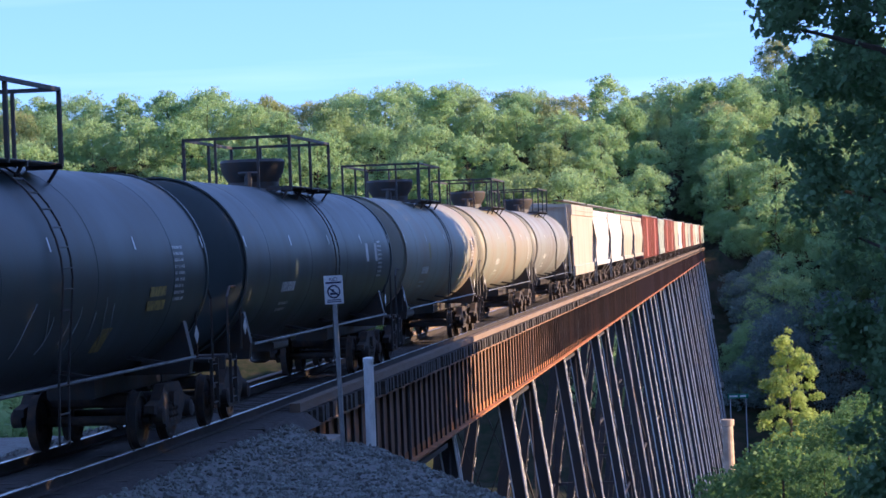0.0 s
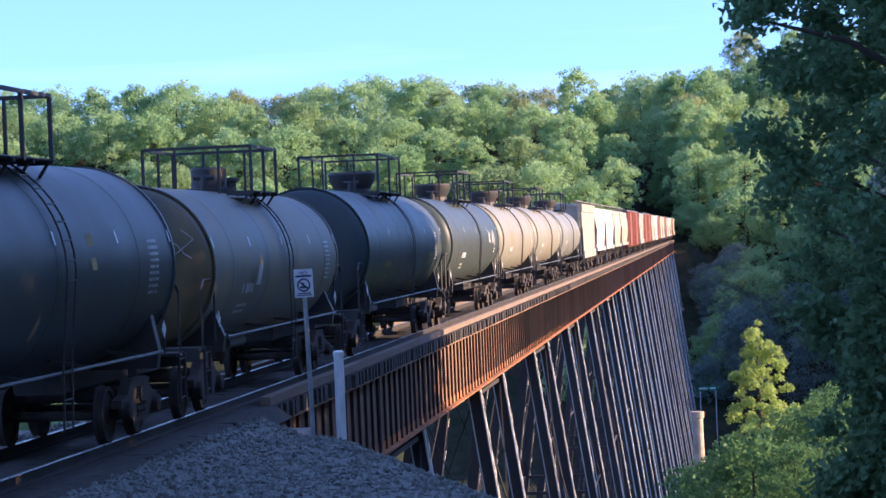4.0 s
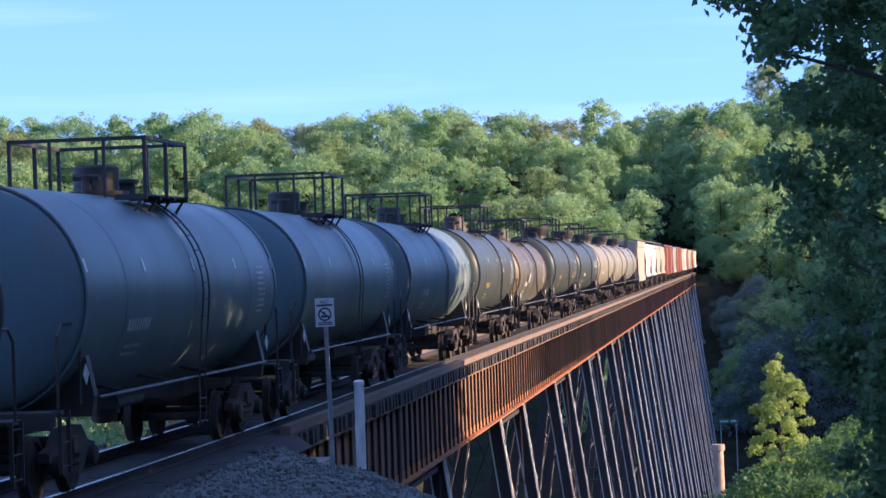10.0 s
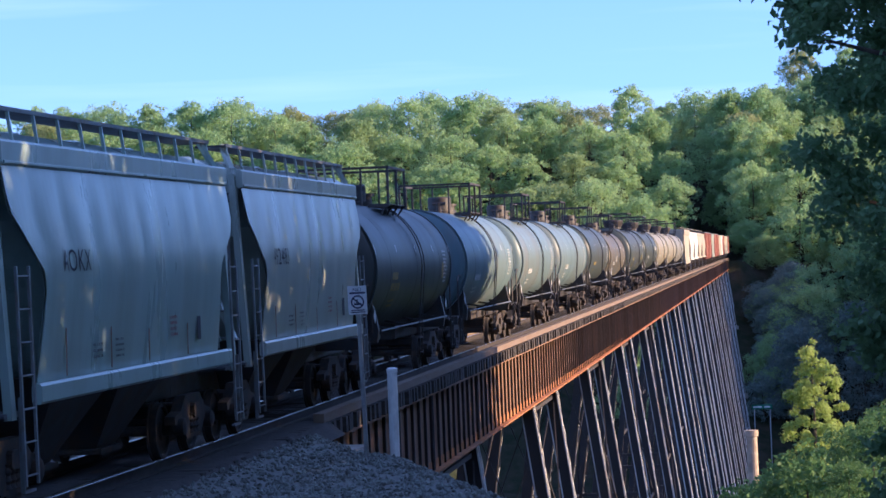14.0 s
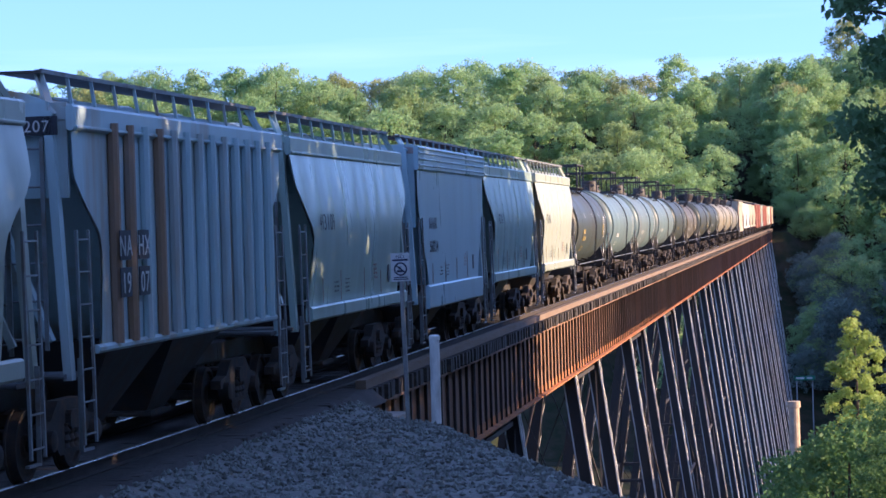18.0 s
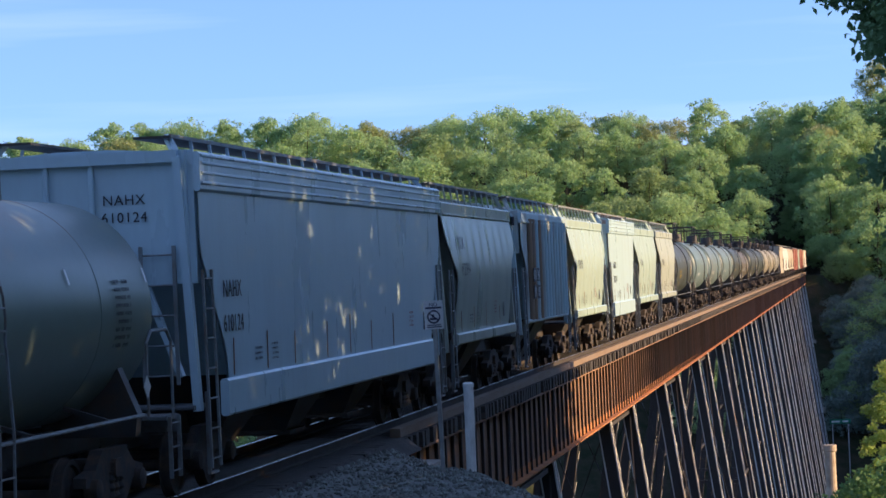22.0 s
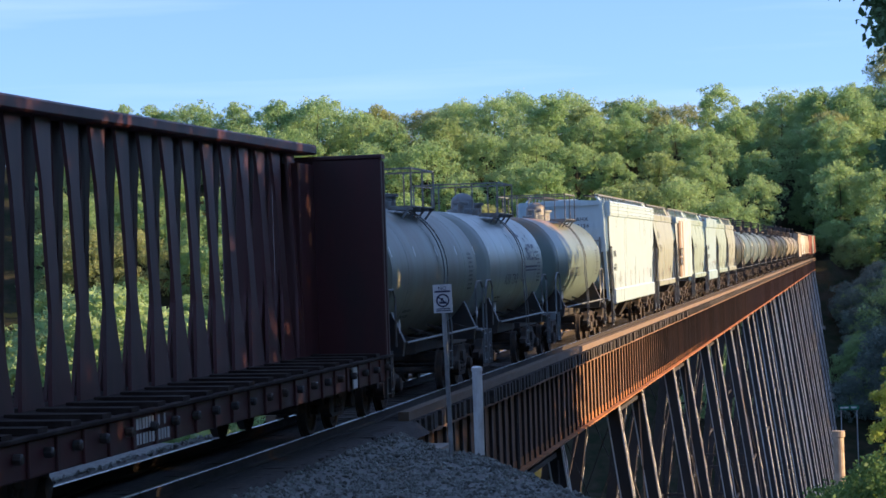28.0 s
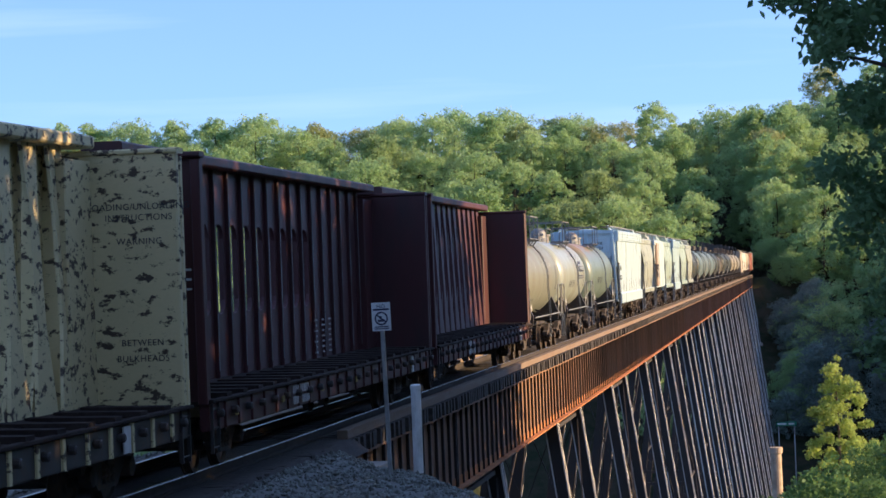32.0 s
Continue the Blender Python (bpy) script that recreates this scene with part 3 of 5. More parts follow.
def wheel_mesh():
    g = Geo()
    prof = [(-0.07, 0.10), (-0.07, 0.13), (-0.035, 0.15), (-0.03, 0.34), (-0.065, 0.36), (-0.065, 0.418), (0.045, 0.424), (0.05, 0.45), (0.075, 0.45), (0.075, 0.36), (0.02, 0.34), (0.01, 0.15), (0.06, 0.12), (0.06, 0.10)]
    return g.lathe(prof, 24, "x").mesh("wheel", M["truck"], 40)


def truck_parts():
    side = Geo()
    o = [(-1.12, 0.52), (-1.12, 0.64), (-0.75, 0.70), (-0.45, 0.92), (0.45, 0.92), (0.75, 0.70), (1.12, 0.64), (1.12, 0.52), (0.70, 0.50), (0.42, 0.27), (-0.42, 0.27), (-0.70, 0.50)]
    for x0, x1 in ((-0.08, 0.08),):
        n = len(o)
        side.add([(x0, y, z) for y, z in o] + [(x1, y, z) for y, z in o], [tuple(range(n)), tuple(range(2 * n - 1, n - 1, -1))] + [(k, n + k, n + (k + 1) % n, (k + 1) % n) for k in range(n)])
    spring = Geo()
    for dy in (-0.17, 0, 0.17):
        spring.lathe([(0.34, 0.085), (0.40, 0.06), (0.44, 0.085), (0.50, 0.06), (0.54, 0.085), (0.60, 0.06), (0.64, 0.085)], 10, "z", (0.05, dy, 0))
    box = Geo().lathe([(-0.05, 0.13), (0.11, 0.13), (0.13, 0.09)], 14, "x")
    bolster = Geo().bbox((0, 0, 0.68), (2.3, 0.38, 0.22), 0.04)
    axle = Geo().rod((-0.95, 0, 0), (0.95, 0, 0), 0.075, 10)
    TRUCK.update(side=side.mesh("side_frame", M["truck"]), spring=spring.mesh("spring", M["truck"], 40), box=box.mesh("axle_box", M["truck"], 40),
                 bolster=bolster.mesh("bolster", M["truck"]), axle=axle.mesh("axle", M["truck"], 40), wheel=wheel_mesh())


truck_parts()


def add_truck(car, y, simple=False):
    tk = part("truck", TRUCK["bolster"], None, car, "rusty cast-steel wheel truck", at=pose(0, y, 0))
    for sx in (-1, 1):
        part("side_frame", TRUCK["side"], None, tk, at=pose(sx * 1.0, 0, 0))
        if not simple:
            part("spring", TRUCK["spring"], None, tk, at=pose(sx * 1.0, 0, 0, 0, 0, 0 if sx > 0 else 180))
        for dy in (-0.86, 0.86):
            if simple == "far" and sx < 0:
                continue
            part("wheel", TRUCK["wheel"], None, tk, at=pose(sx * 0.76, dy, 0.425, 0, 0, 180 if sx > 0 else 0))
            if not simple:
                part("axle_box", TRUCK["box"], None, tk, at=pose(sx * 1.05, dy, 0.48, 0, 0, 0 if sx > 0 else 180))
    for dy in (-0.86, 0.86):
        part("axle", TRUCK["axle"], None, tk, at=pose(0, dy, 0.425))


def add_coupler(car, y, sgn, trim):
    g = Geo().bbox((0, y + sgn * 0.25, 0.86), (0.16, 0.7, 0.18), 0.03).bbox((0.04, y + sgn * 0.62, 0.86), (0.30, 0.26, 0.28), 0.05)
    part("coupler", g, M["truck"], car, "rusty knuckle coupler")
    h = Geo()
    pts = [(0.45, y, 0.75), (0.42, y + sgn * 0.25, 0.52), (0.35, y + sgn * 0.5, 0.42), (0.25, y + sgn * 0.7, 0.5)]
    part("brake_hose", h.pipe(pts, 0.03), M["trim"], car)


def ladder(car, x, y, z0, z1, m, lean=0.0, width=0.42, step=0.38, axis="y", plain=False):
    """Two stiles and their rungs; axis: the way the rungs run."""
    d = Vector((0, width / 2, 0)) if axis == "y" else Vector((width / 2, 0, 0))
    a, b = Vector((x, y, z0)), Vector((x + lean, y, z1))
    ld = part("ladder", Geo().bar(a - d, b - d, 0.05, 0.03).bar(a + d, b + d, 0.05, 0.03), m, car)
    n = max(2, int((z1 - z0) / step))
    if plain:
        return ld
    rung = Geo().rod(-d, d, 0.013, 5).mesh("rung", m)
    for i in range(n + 1):
        part("rung", rung, None, ld, at=Matrix.Translation(a.lerp(b, (i + 0.3) / (n + 0.6))))
    return ld


def lettering(parent, text, x, y, z, size, m, facing="side", name="lettering", surf=None):
    """Painted letters: 'side' on the +x side, reading towards +y; 'end' on the end that faces -y."""
    cu = bpy.data.curves.new(name, "FONT")
    cu.body, cu.size, cu.extrude, cu.offset, cu.space_character = text, size, 0.0 if surf else 0.002, 0.0, 1.12
    cu.align_x = "CENTER"
    tmp = bpy.data.objects.new(name, cu)
    me = bpy.data.meshes.new_from_object(tmp)
    bpy.data.objects.remove(tmp)
    bpy.data.curves.remove(cu)
    me.materials.clear()
    me.materials.append(m)
    turn = Matrix(((0, 0, 1, 0), (1, 0, 0, 0), (0, 1, 0, 0), (0, 0, 0, 1))) if facing == "side" else Matrix(((1, 0, 0, 0), (0, 0, -1, 0), (0, 1, 0, 0), (0, 0, 0, 1)))
    at = Matrix.Translation((x, y, z)) @ turn
    if surf:
        me.transform(at)
        for v in me.vertices:
            v.co.x = surf(v.co.y, v.co.z) + 0.012
        at = Matrix()
    return part(name, me, None, parent, at=at)


def bars(parent, m, x, y, z, rows, w, h, gap, name="lettering", curve=None, seed=1):
    """Unreadable small writing as plain bars on the +x side; curve(z) gives the side's x there."""
    rnd = random.Random(seed)
    g = Geo()
    for r in range(rows):
        zz = z - r * (h + gap)
        n = max(2, int(w / (h * 0.95)))
        at = y - w / 2
        for i in range(n):
            L = w / n * rnd.uniform(0.55, 0.8)
            if rnd.random() < 0.12:
                at += w / n
                continue
            xa, xb = (curve(zz - h / 2), curve(zz + h / 2)) if curve else (x, x)
            e = 0.006
            g.add([(xa + e, at, zz - h / 2), (xa + e, at + L, zz - h / 2), (xb + e, at + L, zz + h / 2), (xb + e, at, zz + h / 2)], [(0, 1, 2, 3)])
            at += w / n
    return tagged(part(name, g, m, parent), kind="stuff")


def tank_car(length, pitch, paint, label, dia=3.05, top=4.15, rail="full", trim="trim", seed=1, jacket=True, marks="inkwhite", simple=False, cap="trim", shift=None):
    """length: tank with its heads; pitch: over the couplers."""
    rnd = random.Random(seed)
    car = thing("tank_car", label, "tank car", "cars of the freight train")
    R_, zc = dia / 2, top - dia / 2
    hl = length / 2
    head = 0.5
    prof = [(-hl, 0.02)]
    for i in range(1, 10):
        a = math.pi / 2 * i / 10
        prof.append((-hl + head * 0.86 * (1 - math.cos(a)), (R_ - 0.03) * math.sin(a) ** 0.9))
    prof.append((-hl + head * 0.92, R_ - 0.025))
    body_y = hl - head
    prof2 = prof + [(-body_y, R_)]
    shell = Geo().lathe(prof2 + [(-y, r) for y, r in reversed(prof2)], 48, "y", (0, 0, zc))
    sh = part("tank_shell", shell, M[paint], car, smooth=24)
    # rim bands and seams
    rings = [(-body_y, 0.10, 0.028), (body_y, 0.10, 0.028)] if jacket else []
    k = 4 if length > 14 else 3
    rings += [(-body_y + 2 * body_y * (i + 0.5) / k, 0.03, 0.005) for i in range(k)]
    for y, w, e in rings:
        part("seam_band", Geo().lathe([(y - w / 2, R_ + 0.001), (y - w / 2 + 0.01, R_ + e), (y + w / 2 - 0.01, R_ + e), (y + w / 2, R_ + 0.001)], 48, "y", (0, 0, zc), caps=False), M[paint], sh, smooth=40)
    # stub sills, bolsters, saddles
    pl = pitch / 2 - 0.55
    by = pl - 1.75
    for sg in (-1, 1):
        part("stub_sill", Geo().bbox((0, sg * (by + 0.2), 0.98), (0.72, 3.9, 0.36), 0.03), M["trim"], car)
        sad = Geo()
        for sx in (-1, 1):
            w = 0.10
            o = [(0.25, 1.05), (1.38, 1.05), (1.42, 1.32), (R_ * 0.86, zc - R_ * 0.5), (0.2, zc - R_ + 0.02)]
            n = len(o)
            sad.add([(sx * x, sg * by - w, z) for x, z in o] + [(sx * x, sg * by + w, z) for x, z in o], [tuple(range(n)), tuple(range(2 * n - 1, n - 1, -1))] + [(i, (i + 1) % n, n + (i + 1) % n, n + i) for i in range(n)])
        part("saddle", sad, M["trim"], car)
        part("end_platform", Geo().bbox((0, sg * (pl - 0.15), 1.18), (2.7, 0.55, 0.06), 0.01).box((0, sg * (pl + 0.1), 1.08), (2.7, 0.06, 0.2)), M[trim], car)
        # end handrail and corner grabs
        for sx in (-1, 1):
            h = Geo().pipe([(sx * 1.36, sg * (pl - 1.2), 1.25), (sx * 1.36, sg * (pl - 1.2), 2.15), (sx * 1.36, sg * (pl - 1.0), 2.3), (sx * 1.36, sg * (pl - 0.35), 2.3), (sx * 1.36, sg * (pl - 0.15), 2.15), (sx * 1.36, sg * (pl - 0.15), 1.2)], 0.022)
            part("handrail", h, M[trim], car)
        for sx in (-1, 1):
            ladder(car, sx * 1.40, sg * (pl - 0.25), 0.42, 1.2, M[trim], 0, 0.4, 0.3)
        add_coupler(car, sg * (pl + 0.0), sg, trim)
        add_truck(car, sg * by, simple)
    # side running rail
    for sx in (-1, 1):
        part("side_rail", Geo().rod((sx * 1.46, -by, 1.3), (sx * 1.46, by, 1.3), 0.024, 6), M["dullrail"] if jacket else M["paletrim"], car)
        for i in range(4):
            y = -by + 2 * by * (i + 0.5) / 4
            part("rail_bracket", Geo().bar((sx * 1.45, y, 1.3), (sx * 0.9, y, zc - R_ * 0.8), 0.05, 0.05), M["trim"], car)
    # bottom fittings
    part("outlet", Geo().lathe([(0.62, 0.1), (0.66, 0.2), (0.95, 0.22), (zc - R_ + 0.1, 0.35)], 14, "z"), M["trim"], car, smooth=40)
    part("skid", Geo().bbox((0, 0, 0.98), (0.9, 1.6, 0.2), 0.05), M["trim"], car)
    # top fittings
    topz = zc + R_
    if not jacket:
        dome = [(topz - 0.12, 0.42), (topz + 0.10, 0.42), (topz + 0.12, 0.30), (topz + 0.28, 0.29)] + [(topz + 0.28 + 0.24 * math.sin(radians(15 * i)), 0.29 * math.cos(radians(15 * i)) + 0.005) for i in range(1, 7)]
    elif rail == "full":
        dome = [(topz - 0.12, 0.50), (topz + 0.10, 0.50), (topz + 0.30, 0.62), (topz + 0.50, 0.66), (topz + 0.56, 0.62), (topz + 0.57, 0.05)]
    else:
        dome = [(topz - 0.12, 0.5), (topz + 0.06, 0.5), (topz + 0.07, 0.35), (topz + 0.43, 0.35), (topz + 0.47, 0.32), (topz + 0.48, 0.05)]
    part("fittings_dome", Geo().lathe(dome, 20, "z"), M["paletrim"] if not jacket else M[cap], car, "rounded grey fittings bonnet" if not jacket else "dark round fittings housing", smooth=30)
    part("manway", Geo().lathe([(topz - 0.1, 0.3), (topz + 0.22, 0.3), (topz + 0.22, 0.36), (topz + 0.28, 0.36), (topz + 0.3, 0.02)], 16, "z", (0, 1.25, 0)), M[cap], car, smooth=30)
    part("valve", Geo().rod((0.1, -0.95, topz - 0.05), (0.1, -0.95, topz + 0.28), 0.08, 8).rod((-0.1, -0.95, topz + 0.25), (0.3, -0.95, topz + 0.25), 0.05, 6), M[cap], car)
    px, py, pz = 1.05, (2.3 if rail == "full" else 1.35), topz + 0.02
    pc = shift if shift is not None else 0.6 if rail == "full" else 0.25
    for sx in (-1, 1):
        plat = part("platform", Geo().bbox((sx * 0.82, pc, pz - 0.06), (0.46, 2 * py, 0.03), 0.01), M[trim], car, "steel grating platform")
        br = Geo().box((sx * 0.82, 0, pz - 0.1), (0.5, 0.05, 0.06)).bar((sx * 1.0, 0, pz - 0.1), (sx * 0.85, 0, zc + R_ * 0.80), 0.04, 0.04).mesh("bracket", M[trim])
        for j in range(4):
            part("bracket", br, None, plat, at=pose(0, pc - py + 2 * py * j / 3, 0))
    rz = pz + ((0.92 if rail == "full" else 0.80) if jacket else 0.70)
    bw = 0.055 if jacket else 0.034
    for sx in (-1, 1):
        for j in range(3):
            part("rail_post", Geo().bar((sx * px, pc - py + 2 * py * j / 2, pz - 0.1), (sx * px, pc - py + 2 * py * j / 2, rz), bw, bw), M[trim], car)
        part("top_rail", Geo().bar((sx * px, pc - py, rz), (sx * px, pc + py, rz), bw, bw), M[trim], car)
    for sg in (-1, 1):
        part("top_rail", Geo().bar((-px, pc + sg * py, rz), (px, pc + sg * py, rz), bw, bw), M[trim], car)
        for sx in (-0.4, 0.4):
            part("rail_post", Geo().bar((sx * px, pc + sg * py, pz - 0.1), (sx * px, pc + sg * py, rz), bw * 0.85, bw * 0.85), M[trim], car)
    # side ladders that follow the round of the tank
    for sx in (-1, 1):
        for dy in (-0.21, 0.21):
            pts = [(sx * 1.5, dy + 0.3, 0.55), (sx * 1.52, dy + 0.3, 1.4)]
            for i in range(9):
                a = radians(-8 + 68 * i / 8)
                pts.append((sx * (R_ + 0.10) * math.cos(a), dy + 0.3, zc + (R_ + 0.10) * math.sin(a)))
            lad = part("ladder", Geo().strap(pts, 0.028, 0.025), M[trim], car)
        ru = Geo().rod((0, 0.09, 0), (0, 0.51, 0), 0.013, 5).mesh("rung", M[trim])
        for z in (0.6, 0.95, 1.3):
            part("rung", ru, None, lad, at=pose(sx * 1.51, 0, z))
        for i in range(9):
            a = radians(-14 + 74 * i / 8)
            part("rung", ru, None, lad, at=pose(sx * (R_ + 0.10) * math.cos(a), 0, zc + (R_ + 0.10) * math.sin(a)))

    def side_x(z):
        return math.sqrt(max(0.01, R_ * R_ - (z - zc) ** 2)) + 0.012
    mk = M[marks]
    if jacket:
        bars(car, mk, 0, -hl * 0.5, zc - 0.42, 1, 1.3, 0.17, 0.1, curve=side_x, seed=seed)
    bars(car, M["inkwhite"] if marks != "ink" else mk, 0, hl * 0.74, zc + 0.35, 9, 0.6, 0.045, 0.05, curve=side_x, seed=seed + 2)
    bars(car, mk, 0, -hl * 0.50, zc - 0.72, 2, 0.9, 0.05, 0.06, curve=side_x, seed=seed + 3)
    for i in range(5):
        y = -body_y + 0.12 + (2 * body_y - 0.24) * i / 4
        z = zc + 0.42
        part("reflector", Geo().add([(side_x(z + e) + 0.008, y + d, z + e) for d, e in ((-0.03, -0.09), (0.03, -0.09), (0.03, 0.09), (-0.03, 0.09))], [(0, 1, 2, 3)]), M["signwhite"], car, "pale reflective strip")
    for sg in (-1, 1):
        part("placard", Geo().box((1.4, sg * (pl - 1.35), 1.62), (0.01, 0.2, 0.2), Matrix.Rotation(radians(45), 3, "X")), M["inkwhite"], car, "white diamond placard")
    car["bolster"] = by
    return car


SKIN = {}      # the side of each hopper car: x for a place along it and a height


def hopper_car(length, pitch, paint, label, style="round", top=4.62, half=1.60, seed=1, trimname="paletrim", sillz=1.55, simple=False, roofboard=True, stained=False):
    """length: body; style: round (bulging side sheets), straight, corrugated or smooth."""
    car = thing("covered_hopper_car", label, "hopper car", "cars of the freight train")
    hl = length / 2
    eave = top - (0.24 if style == "smooth" else 0.42)
    SILL = {"round": 0.24, "smooth": 0.5, "corrugated": 0.1}.get(style, 0.3)

    def side_x(z):
        f = (z - sillz) / (eave - sillz)
        if style == "round":
            return half - 0.34 * max(0, 0.5 - f) ** 1.35 - 0.46 * max(0, f - 0.5) ** 1.35
        return half - 0.05

    def rip(y, f):
        """The ripples of the side sheets."""
        if style == "round":
            return 0.065 * (abs(math.sin((y / 1.15) * math.pi)) - 0.6) * (0.25 + 0.75 * smooth01((f - 0.4) / 0.4)) * math.sin(math.pi * min(1, 0.1 + 0.95 * f))
        return 0.008 * math.sin(y * 2.1) * math.sin(math.pi * f)

    SKIN[car.name] = lambda y, z: side_x(z) + rip(y, (z - sillz) / (eave - sillz))

    def edge(z):
        """How far along the car the side sheet reaches at the height z: full at the eave, cut back below."""
        f = (eave - z) / (eave - sillz)
        for (f0, c0), (f1, c1) in zip(CUT, CUT[1:]):
            if f <= f1:
                return hl - (c0 + (c1 - c0) * (f - f0) / (f1 - f0))
        return hl - CUT[-1][1]
    CUT = [(0, 0.02), (0.22, 0.04), (0.28, 0.12), (0.50, 1.05), (0.56, 1.15), (1.0, 1.0)]
    if style == "smooth":
        CUT = [(0, 0.02), (0.40, 0.08), (0.88, 1.25), (1.0, 1.3)]
    zs = [sillz + (eave - sillz) * i / 12 for i in range(13)]
    # slope sheets and the hidden inside of the body
    inner = [(sillz, hl - 3.0 if length > 8 else 1), (sillz + (eave - sillz) * 0.72, hl - 0.75), (eave, hl - 0.7)]
    body = Geo().loft([[(-side_x(z) + 0.05, -y, z), (side_x(z) - 0.05, -y, z), (side_x(z) - 0.05, y, z), (-side_x(z) + 0.05, y, z)] for z, y in inner])
    part("body", body, M[paint], car)
    nc = 10 if simple else 64
    for sx in (-1, 1):
        outer = Geo()
        ringset = []
        for z in zs:
            e = edge(z)
            row_ = []
            for i in range(nc + 1):
                y = -e + 2 * e * i / nc
                f = (z - sillz) / (eave - sillz)
                row_.append((sx * (side_x(z) + rip(y, f)), y, z))
            ringset.append(row_)
        outer.loft(ringset, closed=False, caps=False)
        if sx < 0:
            outer.f = [tuple(reversed(q)) for q in outer.f]
        back = Geo().loft([[(x - sx * 0.03, y, z) for x, y, z in r] for r in ringset], closed=False, caps=False)
        if sx > 0:
            back.f = [tuple(reversed(q)) for q in back.f]
        outer.add(back.v, back.f)
        part("side_sheet", outer, M[paint], car, smooth=50)
    # roof
    flat = 0.06 if style == "smooth" else 0.0
    roof = Geo().loft([[(side_x(eave) - 0.02, y, eave), (side_x(eave) - 0.02, y, eave + 0.12), (1.0, y, top - 0.10 + flat), (0.35, y, top), (-0.35, y, top), (-1.0, y, top - 0.10 + flat), (-side_x(eave) + 0.02, y, eave + 0.12), (-side_x(eave) + 0.02, y, eave)] for y in (-hl + 0.02, hl - 0.02)])
    part("roof", roof, M["roofrust"] if stained else M[paint], car)
    for sg in (-1, 1):
        eh = 1.75 if style == "smooth" else 1.1
        es = part("end_sheet", Geo().box((0, sg * (hl - 0.06), eave + 0.2 - eh / 2), (2 * side_x(eave) - 0.1, 0.05, eh)), M[paint], car)
        if length > 15 and not simple:
            for x in (-0.5, 0.12, 1.38):
                part("end_stiffener", Geo().bbox((x, sg * (hl - 0.01), eave + 0.2 - eh / 2), (0.07, 0.06, eh), 0.015), M[paint], es)
    if style == "corrugated":
        n = 13
        post = Geo().bbox((half + 0.0, 0, (sillz + eave) / 2), (0.14, 0.16, eave - sillz), 0.05).mesh("side_post", M[paint])
        rusty = Geo().bbox((half + 0.0, 0, (sillz + eave) / 2), (0.14, 0.16, eave - sillz), 0.05).mesh("side_post", M["postrust"])
        for sx in (-1, 1):
            for i in range(n):
                part("side_post", rusty if sx > 0 and i in (0, 1, 3) else post, None, car, at=pose(0, -hl + 1.5 + (2 * hl - 2.6) * i / (n - 1), 0, 0, 0, 0) if sx > 0 else pose(0, -hl + 1.5 + (2 * hl - 2.6) * i / (n - 1), 0, 0, 0, 180))
    # eave rail and side sill
    for sx in (-1, 1):
        band = 0.52 if style == "smooth" else 0.30
        ev = part("eave_rail", Geo().bbox((sx * side_x(eave), 0, eave + 0.17 - band / 2), (0.10, 2 * hl, band), 0.03), M[paint], car)
        for dz in (-0.26, -0.13, 0.0, 0.10) if style == "smooth" and not simple else (-0.11,):
            part("eave_bead", Geo().bbox((sx * (side_x(eave) + 0.055), 0, eave + 0.02 + dz), (0.03, 2 * hl - 0.1, 0.04), 0.01), M[paint], ev)
        part("side_sill", Geo().bbox((sx * (half - 0.04), 0, sillz + 0.02 - SILL / 2), (0.12, 2 * (edge(sillz) + 0.3), SILL), 0.03), M[paint], car, "pale side sill")
    # end frames: corner posts, end sheet, platform
    pl = pitch / 2 - 0.5
    by = hl - 1.15 if length < 13 else hl - 2.0
    for sg in (-1, 1):
        for sx in (-1, 1):
            part("corner_post", Geo().bar((sx * (half - 0.14), sg * (pl - 0.1), 1.2), (sx * (half - 0.30), sg * (pl - 0.1), eave + 0.1), 0.16, 0.10), M[paint], car)
            ladder(car, sx * (half + 0.0), sg * (pl - 0.38), 0.45, sillz + 0.52 * (eave - sillz), M[trimname], -sx * 0.03, 0.46, 0.38, plain=simple)
            if simple:
                continue
            part("stirrup", Geo().bar((sx * (half - 0.05), sg * (pl - 0.2), sillz - 0.1), (sx * (half - 0.05), sg * (pl - 0.2), 0.38), 0.05, 0.03).bar((sx * (half - 0.05), sg * (pl - 0.6), 0.38), (sx * (half - 0.05), sg * (pl - 0.2), 0.38), 0.05, 0.03), M[trimname], car)
            part("roof_brace", Geo().bar((sx * (half - 0.26), sg * (pl - 0.1), eave + 0.05), (sx * 1.1, sg * (hl - 0.25), top + 0.16), 0.09, 0.07), M[paint], car)
            part("end_brace", Geo().bar((sx * (half - 0.35), sg * (pl - 0.1), sillz + 0.1), (sx * 0.55, sg * (hl - 0.1), eave - 0.9), 0.1, 0.08), M[paint], car)
        ladder(car, half * 0.62, sg * (pl - 0.06), sillz, eave - (0.2 if length < 15 else 1.05), M[trimname], 0, 0.45, 0.42, "x", plain=simple)
        part("end_platform", Geo().bbox((0, sg * (pl - 0.25), 1.25), (2 * half - 0.3, 0.7, 0.06), 0.02), M["dullrail"], car)
        part("end_sill", Geo().bbox((0, sg * (pl - 0.3), 0.95), (0.7, 1.9, 0.34), 0.03), M["trim"], car)
        part("end_cap_rail", Geo().bar((-half + 0.3, sg * (pl - 0.1), eave + 0.12), (half - 0.3, sg * (pl - 0.1), eave + 0.12), 0.1, 0.16), M[paint], car)
        add_coupler(car, sg * pl, sg, trimname)
        add_truck(car, sg * by, simple)
